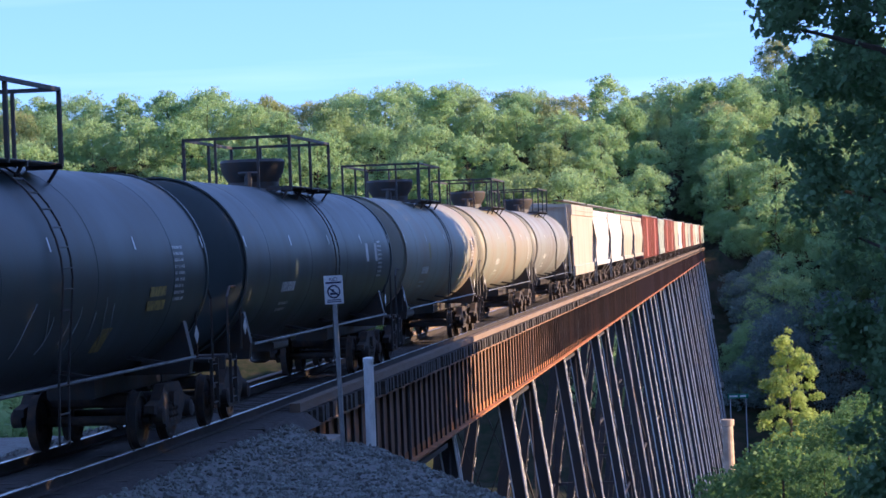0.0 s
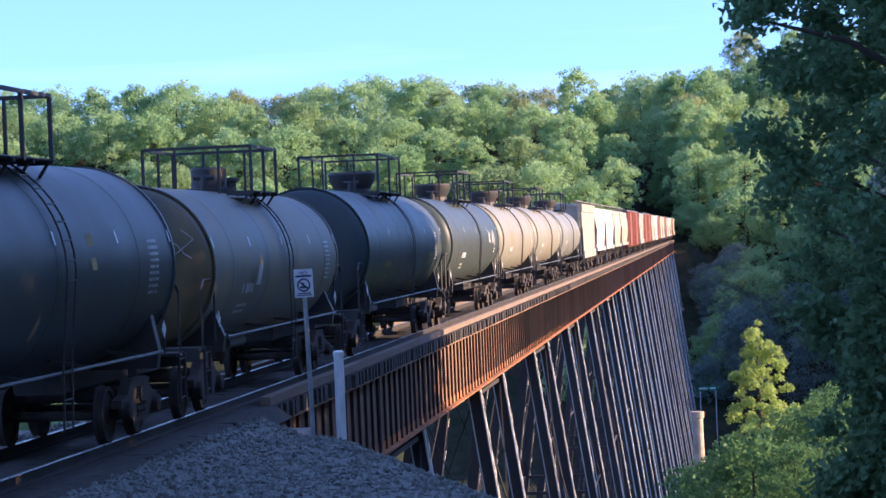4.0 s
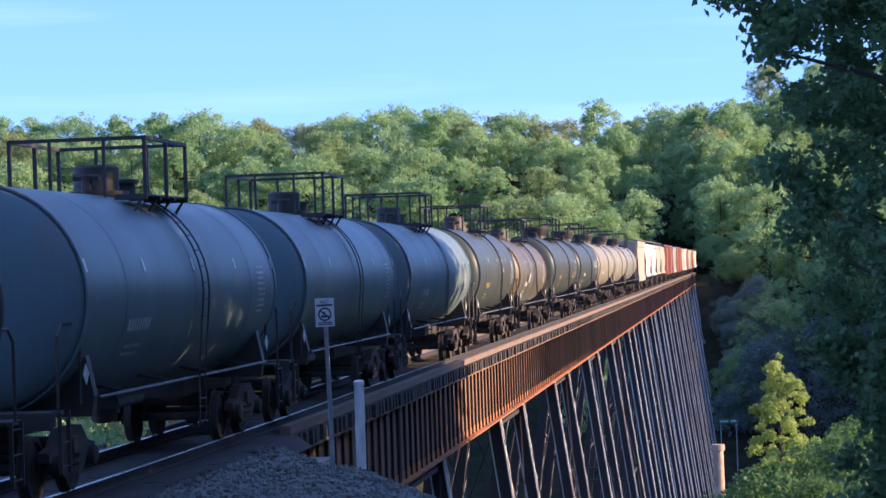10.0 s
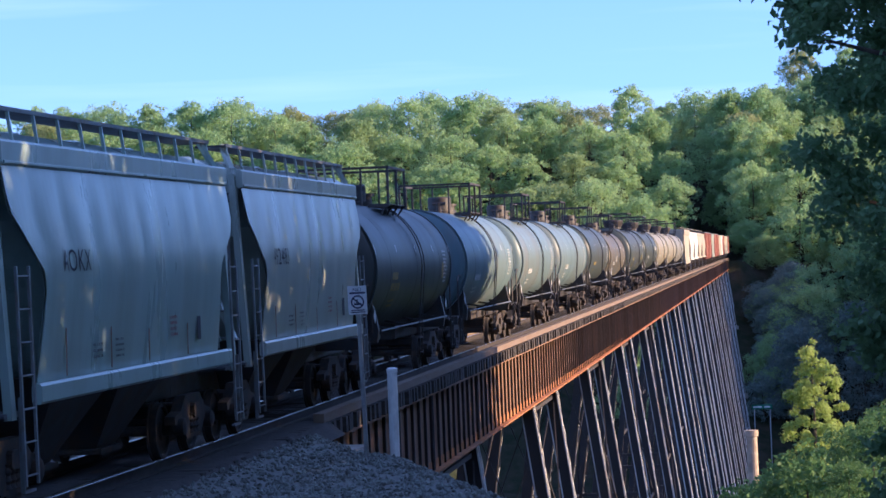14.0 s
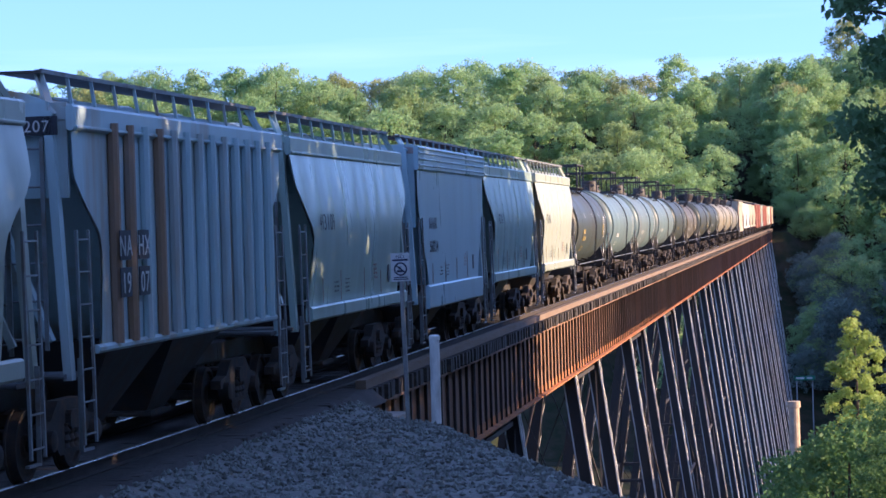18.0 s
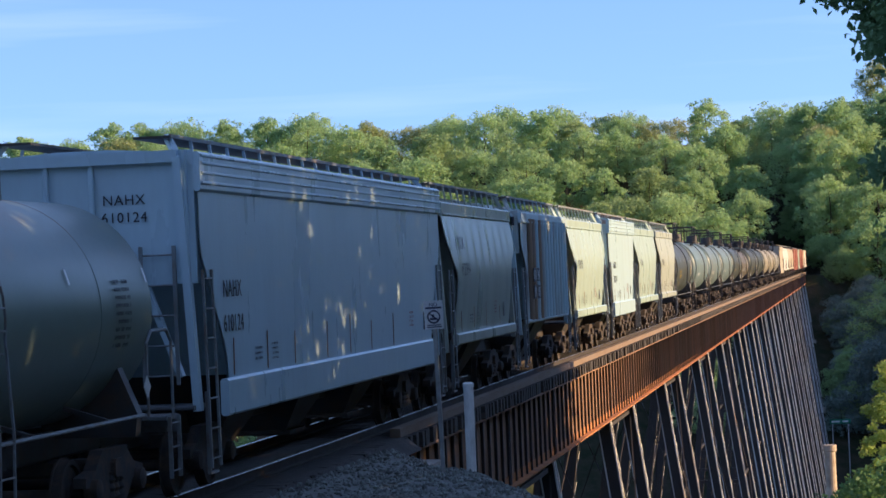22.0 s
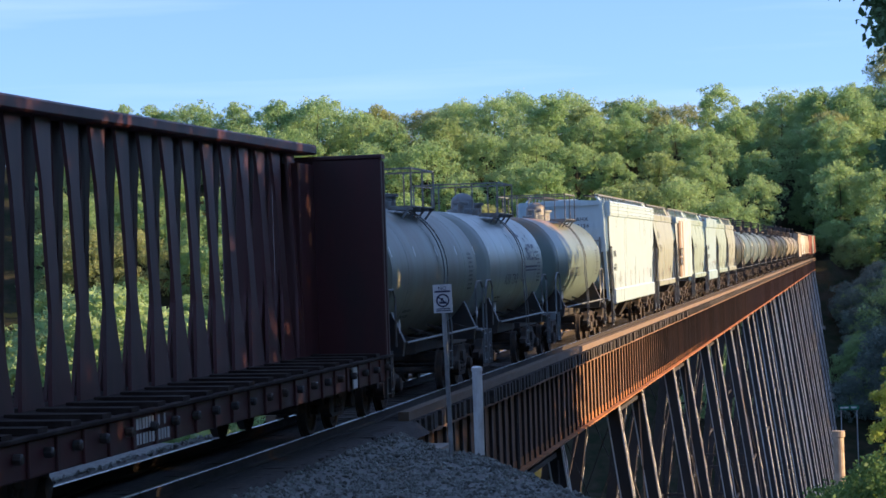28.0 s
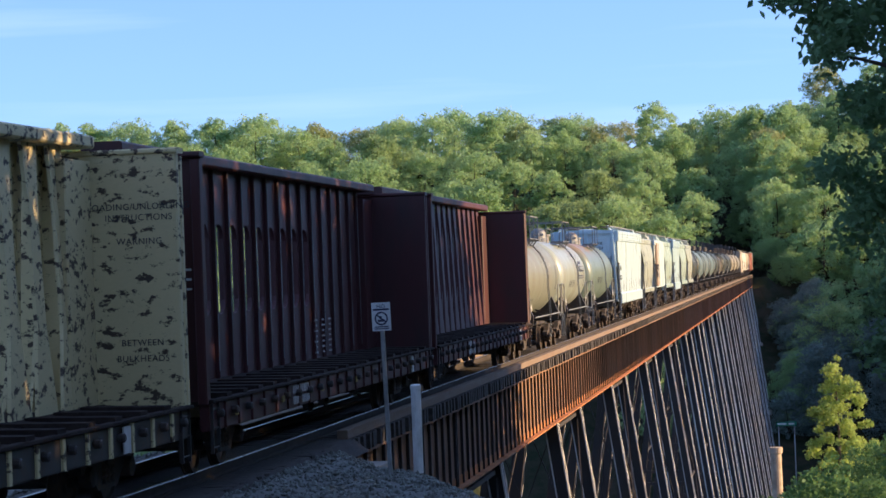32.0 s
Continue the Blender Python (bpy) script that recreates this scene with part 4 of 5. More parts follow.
    part("center_sill", Geo().bbox((0, 0, 0.85), (0.5, 2 * hl, 0.35), 0.03), M["trim"], car)
    # discharge bays
    nb = 2 if length < 13 else 3
    for i in range(nb):
        yc = -hl + 2 * hl * (i + 1) / (nb + 1) if nb == 3 else (-1.55 if i == 0 else 1.55)
        w = 1.45
        b = Geo().loft([[(-1.25, yc - w, sillz), (1.25, yc - w, sillz), (1.25, yc + w, sillz), (-1.25, yc + w, sillz)], [(-0.5, yc - 0.45, 0.36), (0.5, yc - 0.45, 0.36), (0.5, yc + 0.45, 0.36), (-0.5, yc + 0.45, 0.36)]])
        bay = part("discharge_bay", b, M["trim"], car)
        part("outlet_gate", Geo().bbox((0, yc, 0.33), (1.2, 1.1, 0.08), 0.02), M["truck"], bay)
    # roof: running boards, their stands, hatches
    if roofboard:
        for sx in (-1, 1):
            rb = part("running_board", Geo().box((sx * 0.95, 0, top + 0.14), (0.5, 2 * pl - 0.3, 0.035)), M["trim"], car, "grating roof walkway")
            part("edge_rail", Geo().bar((sx * 1.2, -pl + 0.15, top + 0.15), (sx * 1.2, pl - 0.15, top + 0.15), 0.03, 0.05), M[trimname], rb)
            n = int(length / 0.95)
            st = Geo().bar((0, 0, 0), (-sx * 0.06, 0, 0.42), 0.03, 0.04).mesh("stand", M[paint])
            for i in range(0 if simple else n + 1):
                part("stand", st, None, rb, at=pose(sx * 1.24, -hl + 0.15 + (2 * hl - 0.3) * i / n, top - 0.27))
    for i in range(nb * 2):
        y = -hl + 2 * hl * (i + 0.5) / (nb * 2)
        part("roof_hatch", Geo().lathe([(top - 0.05, 0.36), (top + 0.03, 0.36), (top + 0.05, 0.3), (top + 0.055, 0.02)], 14, "z", (0, y, 0)), M[paint], car, smooth=40)
    car["bolster"] = by
    return car


def box_car(length, pitch, paint, label, top=4.6):
    car = thing("box_car", label, "box car", "cars of the freight train")
    hl = length / 2
    part("body", Geo().bbox((0, 0, (top + 1.0) / 2), (3.0, length, top - 1.0), 0.05), M[paint], car)
    part("roof", Geo().loft([[(-1.55, y, top), (1.55, y, top), (1.5, y, top + 0.08), (0, y, top + 0.18), (-1.5, y, top + 0.08)] for y in (-hl, hl)]), M["paletrim"], car)
    post = Geo().bbox((0, 0, (top + 1.0) / 2), (0.08, 0.12, top - 1.1), 0.02).mesh("side_post", M[paint])
    for sx in (-1, 1):
        for i in range(9):
            part("side_post", post, None, car, at=pose(sx * 1.53, -hl + 0.3 + (2 * hl - 0.6) * i / 8, 0))
        part("door", Geo().bbox((sx * 1.56, 0, (top + 1.0) / 2), (0.08, 3.0, top - 1.3), 0.02), M[paint], car)
    for sg in (-1, 1):
        add_coupler(car, sg * (pitch / 2 - 0.5), sg, "trim")
        add_truck(car, sg * (hl - 2.0), True)
    part("center_sill", Geo().bbox((0, 0, 0.85), (0.5, length, 0.4), 0.03), M["trim"], car)
    car["bolster"] = hl - 2.0
    return car


def centerbeam_car(length, pitch, paint, label, marks="inkwhite", seed=1, solid_from=1.1):
    car = thing("centerbeam_flat_car", label, "flat car", "cars of the freight train")
    hl, top, deck = length / 2, 4.62, 1.12
    # deck with its sloping boards and stake pockets
    part("floor", Geo().loft([[(-1.48, y, deck - 0.02), (1.48, y, deck - 0.02), (1.48, y, deck + 0.02), (0.25, y, deck + 0.10), (-0.25, y, deck + 0.10), (-1.48, y, deck + 0.02)] for y in (-hl, hl)]), M["maroondeck"], car)
    for sx in (-1, 1):
        ss = part("side_sill", Geo().bbox((sx * 1.42, 0, deck - 0.2), (0.14, length, 0.4), 0.02), M["trim"] if paint == "yellowpaint" else M[paint], car)
        part("top_edge", Geo().bbox((sx * 1.5, 0, deck + 0.03), (0.12, length, 0.05), 0.01), M["maroondeck"], ss)
        winch = Geo().lathe([(0, 0.06), (0.08, 0.06), (0.10, 0.04)], 10, "x").mesh("winch", M["trim"])
        n = int(length / 0.95)
        for i in range(n):
            part("winch", winch, None, ss, at=pose(sx * 1.5, -hl + 0.5 + (length - 1.0) * i / (n - 1), deck - 0.16, 0, 0, 0 if sx > 0 else 180))
        riser = Geo().add([(0.35 * sx, -0.16, deck + 0.02), (0.35 * sx, 0.16, deck + 0.02), (1.52 * sx, 0.16, deck + 0.02), (1.52 * sx, -0.16, deck + 0.02), (0.35 * sx, -0.16, deck + 0.13), (0.35 * sx, 0.16, deck + 0.13), (1.52 * sx, 0.16, deck + 0.11), (1.52 * sx, -0.16, deck + 0.11)], [(0, 1, 2, 3), (4, 5, 6, 7), (0, 1, 5, 4), (2, 3, 7, 6), (0, 3, 7, 4), (1, 2, 6, 5)]).mesh("deck_riser", M["maroondeck"])
        for i in range(n - 4):
            part("deck_riser", riser, None, car, at=pose(0, -hl + 1.2 + (length - 2.4) * i / (n - 5), 0))
        rib = Geo().bbox((0, 0, deck - 0.2), (0.05, 0.1, 0.38), 0.01).mesh("rib", M[paint])
        for i in range(n):
            part("rib", rib, None, ss, at=pose(sx * 1.5, -hl + 0.97 + (length - 1.94) * i / (n - 1), 0))
    # bulkheads
    for sg in (-1, 1):
        bh = part("bulkhead", Geo().bbox((0, sg * (hl - 0.12), (top + deck) / 2 + 0.02), (2.95, 0.16, top - deck + 0.1), 0.02), M[paint], car)
        for x in (-1.42, -0.7, 0.0, 0.7, 1.42):
            part("bulkhead_post", Geo().bbox((x, sg * (hl + 0.02), (top + deck) / 2), (0.14, 0.14, top - deck), 0.02), M[paint], bh)
        part("bulkhead_cap", Geo().bbox((0, sg * (hl - 0.06), top + 0.08), (3.0, 0.34, 0.08), 0.02), M[paint], bh)
    # middle beam: top chord and tapering panels with tall oval openings between
    part("top_chord", Geo().bbox((0, 0, top + 0.24), (0.62, length - 0.3, 0.18), 0.03), M[paint], car)
    n = round(length / 1.22)
    pitch_p = (length - 2.6) / n
    z0, z1 = deck + 0.08, top + 0.17
    zm = (z0 + z1) / 2
    for i in range(n + 1):
        y = -hl + 1.3 + pitch_p * i
        wide, slim = 0.38, 0.18
        g = Geo()
        outline = [(wide * 1.1, z0), (slim, z0 + 1.15), (slim, zm), (slim, z1 - 0.85), (wide * 0.8, z1)]
        if solid_from < 1:
            g.bbox((0, y, zm), (0.22, 0.09, z1 - z0), 0.02)
            bp_ = part("beam_post", g, M[paint], car)
            part("worn_edge", Geo().box((0.113, y - 0.046, zm), (0.012, 0.016, z1 - z0 - 0.3)), M["worn_edge"], bp_, "thin pale strip along the post's edge")
        for sx in (-1, 1) if solid_from >= 1 else ():
            ring = [(sx * (0.25 - 0.15 * (z - z0) / (z1 - z0)), y - w, z) for w, z in outline] + [(sx * (0.25 - 0.15 * (z - z0) / (z1 - z0)), y + w, z) for w, z in reversed(outline)]
            ring2 = [(x - sx * 0.05, yy, z) for x, yy, z in ring]
            g.loft([ring, ring2])
        if solid_from >= 1:
            g.bar((-0.2, y, z0), (-0.08, y, z1), 0.05, 0.05)
            part("beam_panel", g, M[paint], car)
        if i < n and solid_from < 1:
            slot = i / n < solid_from
            ya_, yb_ = y + 0.02, y + pitch_p - 0.02
            yc, ww = (ya_ + yb_) / 2, (yb_ - ya_) * 0.33
            outer, inner = [], []
            for k in range(20):
                a_ = 2 * math.pi * (k + 0.5) / 20
                cy, cz = math.cos(a_), math.sin(a_)
                q = 1 / max(abs(cy), abs(cz))
                outer.append((yc + (yb_ - ya_) / 2 * cy * q, zm + (z1 - z0) / 2 * cz * q))
                inner.append((yc + ww * cy, zm + 0.08 + 0.48 * (1 if cz > 0 else -1) + 0.3 * cz))
            g = Geo()
            if slot:
                g.loft([[(0.035, p, q) for p, q in outer], [(0.035, p, q) for p, q in inner], [(-0.035, p, q) for p, q in inner], [(-0.035, p, q) for p, q in outer]], caps=False)
            else:
                g.loft([[(0.035, p, q) for p, q in outer], [(-0.035, p, q) for p, q in outer]])
            part("web_plate", g, M[paint], car)
    for sg in (-1, 1):
        part("end_web", Geo().bbox((0, sg * (hl - 0.75), (top + deck) / 2), (0.5, 1.15, top - deck - 0.05), 0.02), M[paint], car)
    for sg in (-1, 1):
        by = hl - 2.6
        add_coupler(car, sg * (pitch / 2 - 0.5), sg, "trim")
        add_truck(car, sg * by)
        for sx in (-1, 1):
            ladder(car, sx * 1.5, sg * (hl - 0.3), 0.4, deck, M["trim"], 0, 0.4, 0.3)
    part("center_sill", Geo().bbox((0, 0, 0.8), (0.6, length, 0.5), 0.05), M["trim"], car)
    bars(car, M[marks], 1.51, -hl * 0.4, deck - 0.1, 2, 1.4, 0.13, 0.05, seed=seed)
    part("placard", Geo().bbox((1.53, hl - 3.2, deck - 0.2), (0.03, 0.3, 0.34), 0.01), M["inkwhite"], car)
    car["bolster"] = hl - 2.6
    return car


CARS = []      # (thing, place of its middle along the track at the start)


def put(car, near, far):
    CARS.append((car, (near + far) / 2))
    return car


# ---- the train, from its far cars to the near ones ----
for a, b, kind, paint, label in [
    (120.6, 138.0, "smooth", "cream", "cream covered hopper car lit by low sun"),
    (139.4, 154.4, "round", "whitehop", "white covered hopper car with bulging sides"),
    (155.4, 171.2, "round", "whitehop", "white covered hopper car with bulging sides"),
    (172.2, 188.0, "round", "cream", "cream covered hopper car with bulging sides"),
    (189.2, 206.5, "round", "cream", "cream covered hopper car with bulging sides"),
]:
    put(hopper_car(b - a, b - a + 1.4, paint, label, style=kind, simple=True), a, b)
at = 208.0
FRONT = ["red", "red", "hopper", "red", "red", "cream", "whitehop", "red", "cream", "hopper", "red", "cream", "whitehop", "hopper", "red", "cream", "hopper"]
made = {}
for kind in FRONT:
    L = 17.6
    if kind not in made:
        made[kind] = box_car(L, L + 1.4, "red", "faded red box car far out on the bridge") if kind == "red" else hopper_car(L, L + 1.4, kind, "pale covered hopper car far out on the bridge", style="smooth", simple="far", roofboard=False)
        car = made[kind]
    else:
        car = copy_thing(made[kind], Matrix())
    put(car, at, at + L)
    at += L + 1.4

T_ = [  # near end, far end, paint, trim, top fittings, label
    (99.9, 118.7, "darkgrey", "grey tank car with dusty sides and a railed top platform", "full"),
    (79.8, 98.5, "darktan", "dusty tan tank car with a railed top platform", "full"),
    (60.4, 78.2, "darktan", "dusty grey-tan tank car with a railed top platform", "full"),
    (40.6, 58.7, "black", "black tank car with a long railed top platform", "full"),
    (21.2, 38.6, "black", "black tank car with a round fittings dome and railing", "full"),
    (3.0, 17.6, "tantank", "dusty yellow-brown tank car streaked with dirt", "short"),
    (-13.5, 0.5, "black", "black tank car with faded white lettering", "short"),
    (-31.0, -15.6, "bluetank", "blue-grey tank car with black railing on top", "short"),
    (-46.8, -33.1, "bluetank", "blue-grey tank car with black railing on top", "short"),
    (-62.8, -49.1, "bluetank", "blue-grey tank car with black railing on top", "short"),
    (-78.9, -65.4, "black", "dull black tank car with yellow lettering", "short"),
]
for i, (a, b, paint, label, rail) in enumerate(T_):
    put(tank_car(b - a, b - a + 2.2, paint, label, dia=2.85 if paint == "tantank" else 3.05, top=3.92 if paint == "tantank" else 4.15, shift={3: 0.75, 4: -0.15}.get(i), rail=rail, seed=10 + i, marks="inkyellow" if paint in ("black", "tantank") and i % 2 == 0 else "inkwhite"), a, b)

H_ = [
    (-91.4, -80.4, "round", "hopper", "pale grey covered hopper car with bulging sides"),
    (-103.6, -92.5, "round", "hoppergreen", "pale green-grey covered hopper car with bulging sides"),
    (-115.2, -104.5, "smooth", "hopperlav", "lavender-grey covered hopper car with a rust-stained roof"),
    (-127.5, -116.6, "round", "hoppergreen", "pale green-grey covered hopper car with rippled sides"),
    (-139.4, -128.7, "corrugated", "corrugated", "rust-streaked grey hopper car with ribbed sides"),
    (-151.5, -140.7, "round", "hopper", "pale grey covered hopper car with rippled bulging sides"),
    (-171.4, -152.6, "smooth", "hopperslate", "long blue-grey covered hopper car with smooth sides"),
]
HOP = []
for i, (a, b, style, paint, label) in enumerate(H_):
    HOP.append(put(hopper_car(b - a, b - a + 1.2, paint, label, style=style, top=4.62 if b - a < 15 else 4.66, seed=30 + i, stained=(i == 2)), a, b))
SIDE = 1.625
lettering(HOP[0], "492483", SIDE, -3.2, 2.82, 0.40, M["ink"], surf=SKIN[HOP[0].name])
lettering(HOP[1], "AOKX", SIDE, -3.2, 2.85, 0.38, M["ink"], surf=SKIN[HOP[1].name])
lettering(HOP[2], "NAHX", 1.566, -3.3, 2.78, 0.36, M["ink"])
lettering(HOP[2], "550214", 1.566, -3.2, 2.28, 0.36, M["ink"])
lettering(HOP[3], "493109", SIDE, -3.25, 2.83, 0.40, M["ink"], surf=SKIN[HOP[3].name])
for text, y_, z_ in (("NA", -3.72, 2.6), ("HX", -2.92, 2.6), ("19", -3.72, 2.15), ("07", -2.92, 2.15)):
    part("number_panel", Geo().box((1.685, y_, z_ + 0.13), (0.012, 0.46, 0.36)), M["ink"], HOP[4], "black painted panel with white letters")
    lettering(HOP[4], text, 1.695, y_, z_, 0.36, M["inkwhite"])
lettering(HOP[5], "AOKX", SIDE - 0.03, -3.62, 3.37, 0.40, M["ink"], surf=SKIN[HOP[5].name])
lettering(HOP[5], "492994", SIDE, -3.18, 2.80, 0.40, M["ink"], surf=SKIN[HOP[5].name])
lettering(HOP[6], "NAHX", 0.55, -8.98 - 0.4, 3.93, 0.19, M["ink"], "end")
lettering(HOP[6], "610124", 0.55, -8.98 - 0.4, 3.70, 0.19, M["ink"], "end")
lettering(HOP[6], "NAHX", 1.57, -7.82, 2.67, 0.33, M["ink"])
lettering(HOP[6], "610124", 1.57, -7.79, 2.20, 0.33, M["ink"])
for car, text in ((HOP[0], "AOKX"), (HOP[1], "AOKX"), (HOP[3], "AOKX")):
    lettering(car, text, 0.95, -5.62, 3.85, 0.22, M["ink"], "end")
part("number_panel", Geo().box((1.12, -5.42, 4.13), (0.6, 0.02, 0.22)), M["ink"], HOP[4], "black panel with white figures")
lettering(HOP[4], "9207", 1.12, -5.435, 4.06, 0.19, M["inkwhite"], "end")
rnd_s = random.Random(12)
for i, car in enumerate(HOP):
    x = 1.535 if i not in (2, 4, 6) else 1.558
    if i == 4:
        continue
    L = 2.2 if i != 6 else 6.4
    bars(car, M["ink"], x, -L, 1.92, 3, 0.45, 0.035, 0.04, seed=i)
    bars(car, M["ink"], x, -L + 1.0, 1.95, 4, 0.4, 0.03, 0.04, seed=i + 20)
    bars(car, M["signred"], x + 0.01, L - 0.6, 2.15, 4, 0.4, 0.04, 0.04, seed=i + 40)
    part("label_box", Geo().box((x + 0.004, L + 0.9, 1.95), (0.008, 0.2, 0.34)), M["ink"], car, "dark stencilled inspection box")
    for j in range(7 if i == 6 else 4):
        h_ = rnd_s.uniform(0.4, 0.65)
        part("rust_streak", Geo().box((x + 0.004, -L - 1.4 + 1.95 * j + rnd_s.uniform(-0.2, 0.2), 1.6 + h_ / 2), (0.006, 0.035, h_), Matrix.Rotation(radians(-3), 3, "X")), M["streak"], car)

X_ = [
    (-185.4, -172.5, "rusttank", "small weathered grey tank car with rust on its top"),
    (-199.1, -188.2, "whitetank", "small pale grey tank car with dark lettering"),
    (-211.6, -200.2, "greytank", "small green-grey tank car with a domed top fitting"),
]
SMALL = []
for i, (a, b, paint, label) in enumerate(X_):
    SMALL.append(put(tank_car(b - a, b - a + 2.0, paint, label, dia=2.75, top=3.95, rail="short", trim="paletrim", seed=50 + i, marks="ink", jacket=False, cap="paletrim"), a, b))
tank_skin = lambda y, z: math.sqrt(1.375 ** 2 - (z - 2.575) ** 2)
lettering(SMALL[0], "SHRX  203126", 1.40, -1.6, 2.15, 0.40, M["ink"], surf=tank_skin)
lettering(SMALL[1], "ACFX  72918", 1.40, -1.2, 2.15, 0.36, M["ink"], surf=tank_skin)

BEAMS = []
Y_ = [
    (-233.3, -212.3, "maroon", "empty maroon centre-beam flat car with end bulkheads"),
    (-256.1, -234.2, "maroon", "empty maroon centre-beam flat car with end bulkheads"),
    (-279.0, -257.2, "yellowpaint", "empty centre-beam flat car in chipped pale yellow paint"),
]
for i, (a, b, paint, label) in enumerate(Y_):
    beam = put(centerbeam_car(b - a, b - a + 1.4, paint, label, seed=70 + i, solid_from=0.70 if i == 1 else 1.1), a, b)
    BEAMS.append(beam)
for text, z in (("LOADING/UNLOADING", 3.90), ("INSTRUCTIONS", 3.75), ("WARNING", 3.42), ("BETWEEN", 2.02), ("BULKHEADS", 1.80)):
    lettering(beam, text, 0.92, 10.9 - 0.205, z, 0.125, M["ink"], "end")



def scrawl(car, m, pts, x=None, y=None, r=0.012):
    """A sprayed line: on the side (given x of height) or on the end (given y)."""
    g = Geo().pipe([(x(b), a, b) if x else (a, y(a, b), b) for a, b in pts], r, 4)
    part("paint_scrawl", g, m, car, "white sprayed scrawl")


def round_side(radius, zc):
    return lambda z: math.sqrt(max(0.01, radius * radius - (z - zc) ** 2)) + 0.012


def head_y(x, z):
    """The bulging near head of the tank."""
    a = math.asin(min(0.999, (math.hypot(x, z - 2.625) / 1.495) ** (1 / 0.9)))
    return -7.3 + 0.43 * (1 - math.cos(a)) - 0.015


TANKS = [c for c, _ in CARS if c.name.startswith("tank_car")]
side = round_side(1.525, 2.625)
rnd = random.Random(77)
for k in range(8):
    y0, tilt = -0.6 + 0.5 * k + rnd.uniform(-0.1, 0.1), rnd.uniform(-0.10, 0.06)
    scrawl(TANKS[4], M["faded"], [(y0 + tilt * j + 0.05 * math.sin(0.8 * j + k), 2.6 - 0.09 * j) for j in range(3 + k % 3, 11 - k % 2)], x=side, r=0.006)
for k in range(6):
    scrawl(TANKS[5], M["inkwhite"], [(0.05 + 0.2 * k + 0.10 * math.sin(1.4 * j + k), 3.05 - 0.08 * j + 0.1 * (k % 2)) for j in range(7)], y=head_y, r=0.007)
for n_, (car, y0, z0, w_, h_) in enumerate([(TANKS[2], -3.6, 2.7, 0.32, 0.42), (TANKS[4], 5.2, 2.35, 0.9, 0.14), (TANKS[4], 5.2, 2.15, 1.0, 0.14), (TANKS[4], 3.0, 1.75, 0.5, 0.32), (TANKS[6], 1.8, 2.85, 0.28, 0.5), (TANKS[3], 4.9, 2.75, 0.35, 0.4), (TANKS[3], 6.2, 2.75, 0.35, 0.4), (TANKS[10], -3.6, 2.45, 0.8, 0.16), (TANKS[10], 4.6, 2.5, 0.3, 0.4), (TANKS[5], -3.0, 2.3, 0.4, 0.36)]):
    g = Geo().add([(side(z0 + e * h_ / 2) + 0.004, y0 + d * w_ / 2, z0 + e * h_ / 2) for d, e in ((-1, -1), (1, -1), (1, 1), (-1, 1))], [(0, 1, 2, 3)])
    part("stencil_panel", g, M["inkyellow"] if n_ not in (5, 6, 9) else M["inkwhite"], car, "yellow stencilled panel" if n_ not in (5, 6, 9) else "pale stencilled panel")
# large dark mark on the pale small tank, as plain strokes
side2 = round_side(1.375, 2.575)
for y0, z0, w_, h_ in [(1.3, 3.03, 0.17, 0.62), (1.3, 3.36, 0.62, 0.1), (1.78, 3.06, 0.14, 0.66), (1.95, 2.98, 0.2, 0.12), (2.1, 2.88, 0.14, 0.34), (2.36, 2.92, 0.14, 0.42), (2.36, 3.25, 0.14, 0.1), (2.62, 2.92, 0.13, 0.42), (2.8, 3.08, 0.22, 0.1), (2.8, 2.92, 0.2, 0.07), (2.82, 2.75, 0.24, 0.09), (3.08, 3.05, 0.14, 0.66), (3.32, 2.92, 0.13, 0.42), (3.5, 3.08, 0.22, 0.1), (3.5, 2.92, 0.2, 0.07), (3.52, 2.75, 0.24, 0.09), (2.45, 2.55, 2.4, 0.05), (2.45, 2.46, 2.2, 0.04)]:
    g = Geo().add([(side2(z0 + e * h_ / 2) + 0.006, y0 + d * w_ / 2, z0 + e * h_ / 2) for d, e in ((-1, -1), (1, -1), (1, 1), (-1, 1))], [(0, 1, 2, 3)])
    part("painted_mark", g, M["ring"], SMALL[1], "dark blue painted stroke")
# stencils on the empty flat cars
for n_, (car, hl_) in enumerate([(BEAMS[1], 10.95)]):
    g = Geo()
    for r_ in range(3):
        for k in range(4):
            g.box((0.75 + 0.18 * k, -hl_ - 0.105, 3.05 - 0.14 * r_), (0.08, 0.008, 0.032))
    tagged(part("lettering", g, M["inkwhite"], car, "small white stencilled lines"), kind="stuff")
    g = Geo()
    for c_ in range(3):
        for r_ in range(7):
            g.box((0.1, hl_ - 6.6 + 0.75 * c_, 2.0 - 0.11 * r_), (0.01, 0.3 - 0.12 * ((r_ + c_) % 2), 0.035))
    tagged(part("lettering", g, M["inkwhite"], car, "small white stencilled lines"), kind="stuff")
    for k in range(6):
        part("tag", Geo().box((1.53, -hl_ + 1.6 + 3.4 * k, 0.92), (0.012, 0.2, 0.1)), M["inkyellow"], car, "yellow reflective tag")

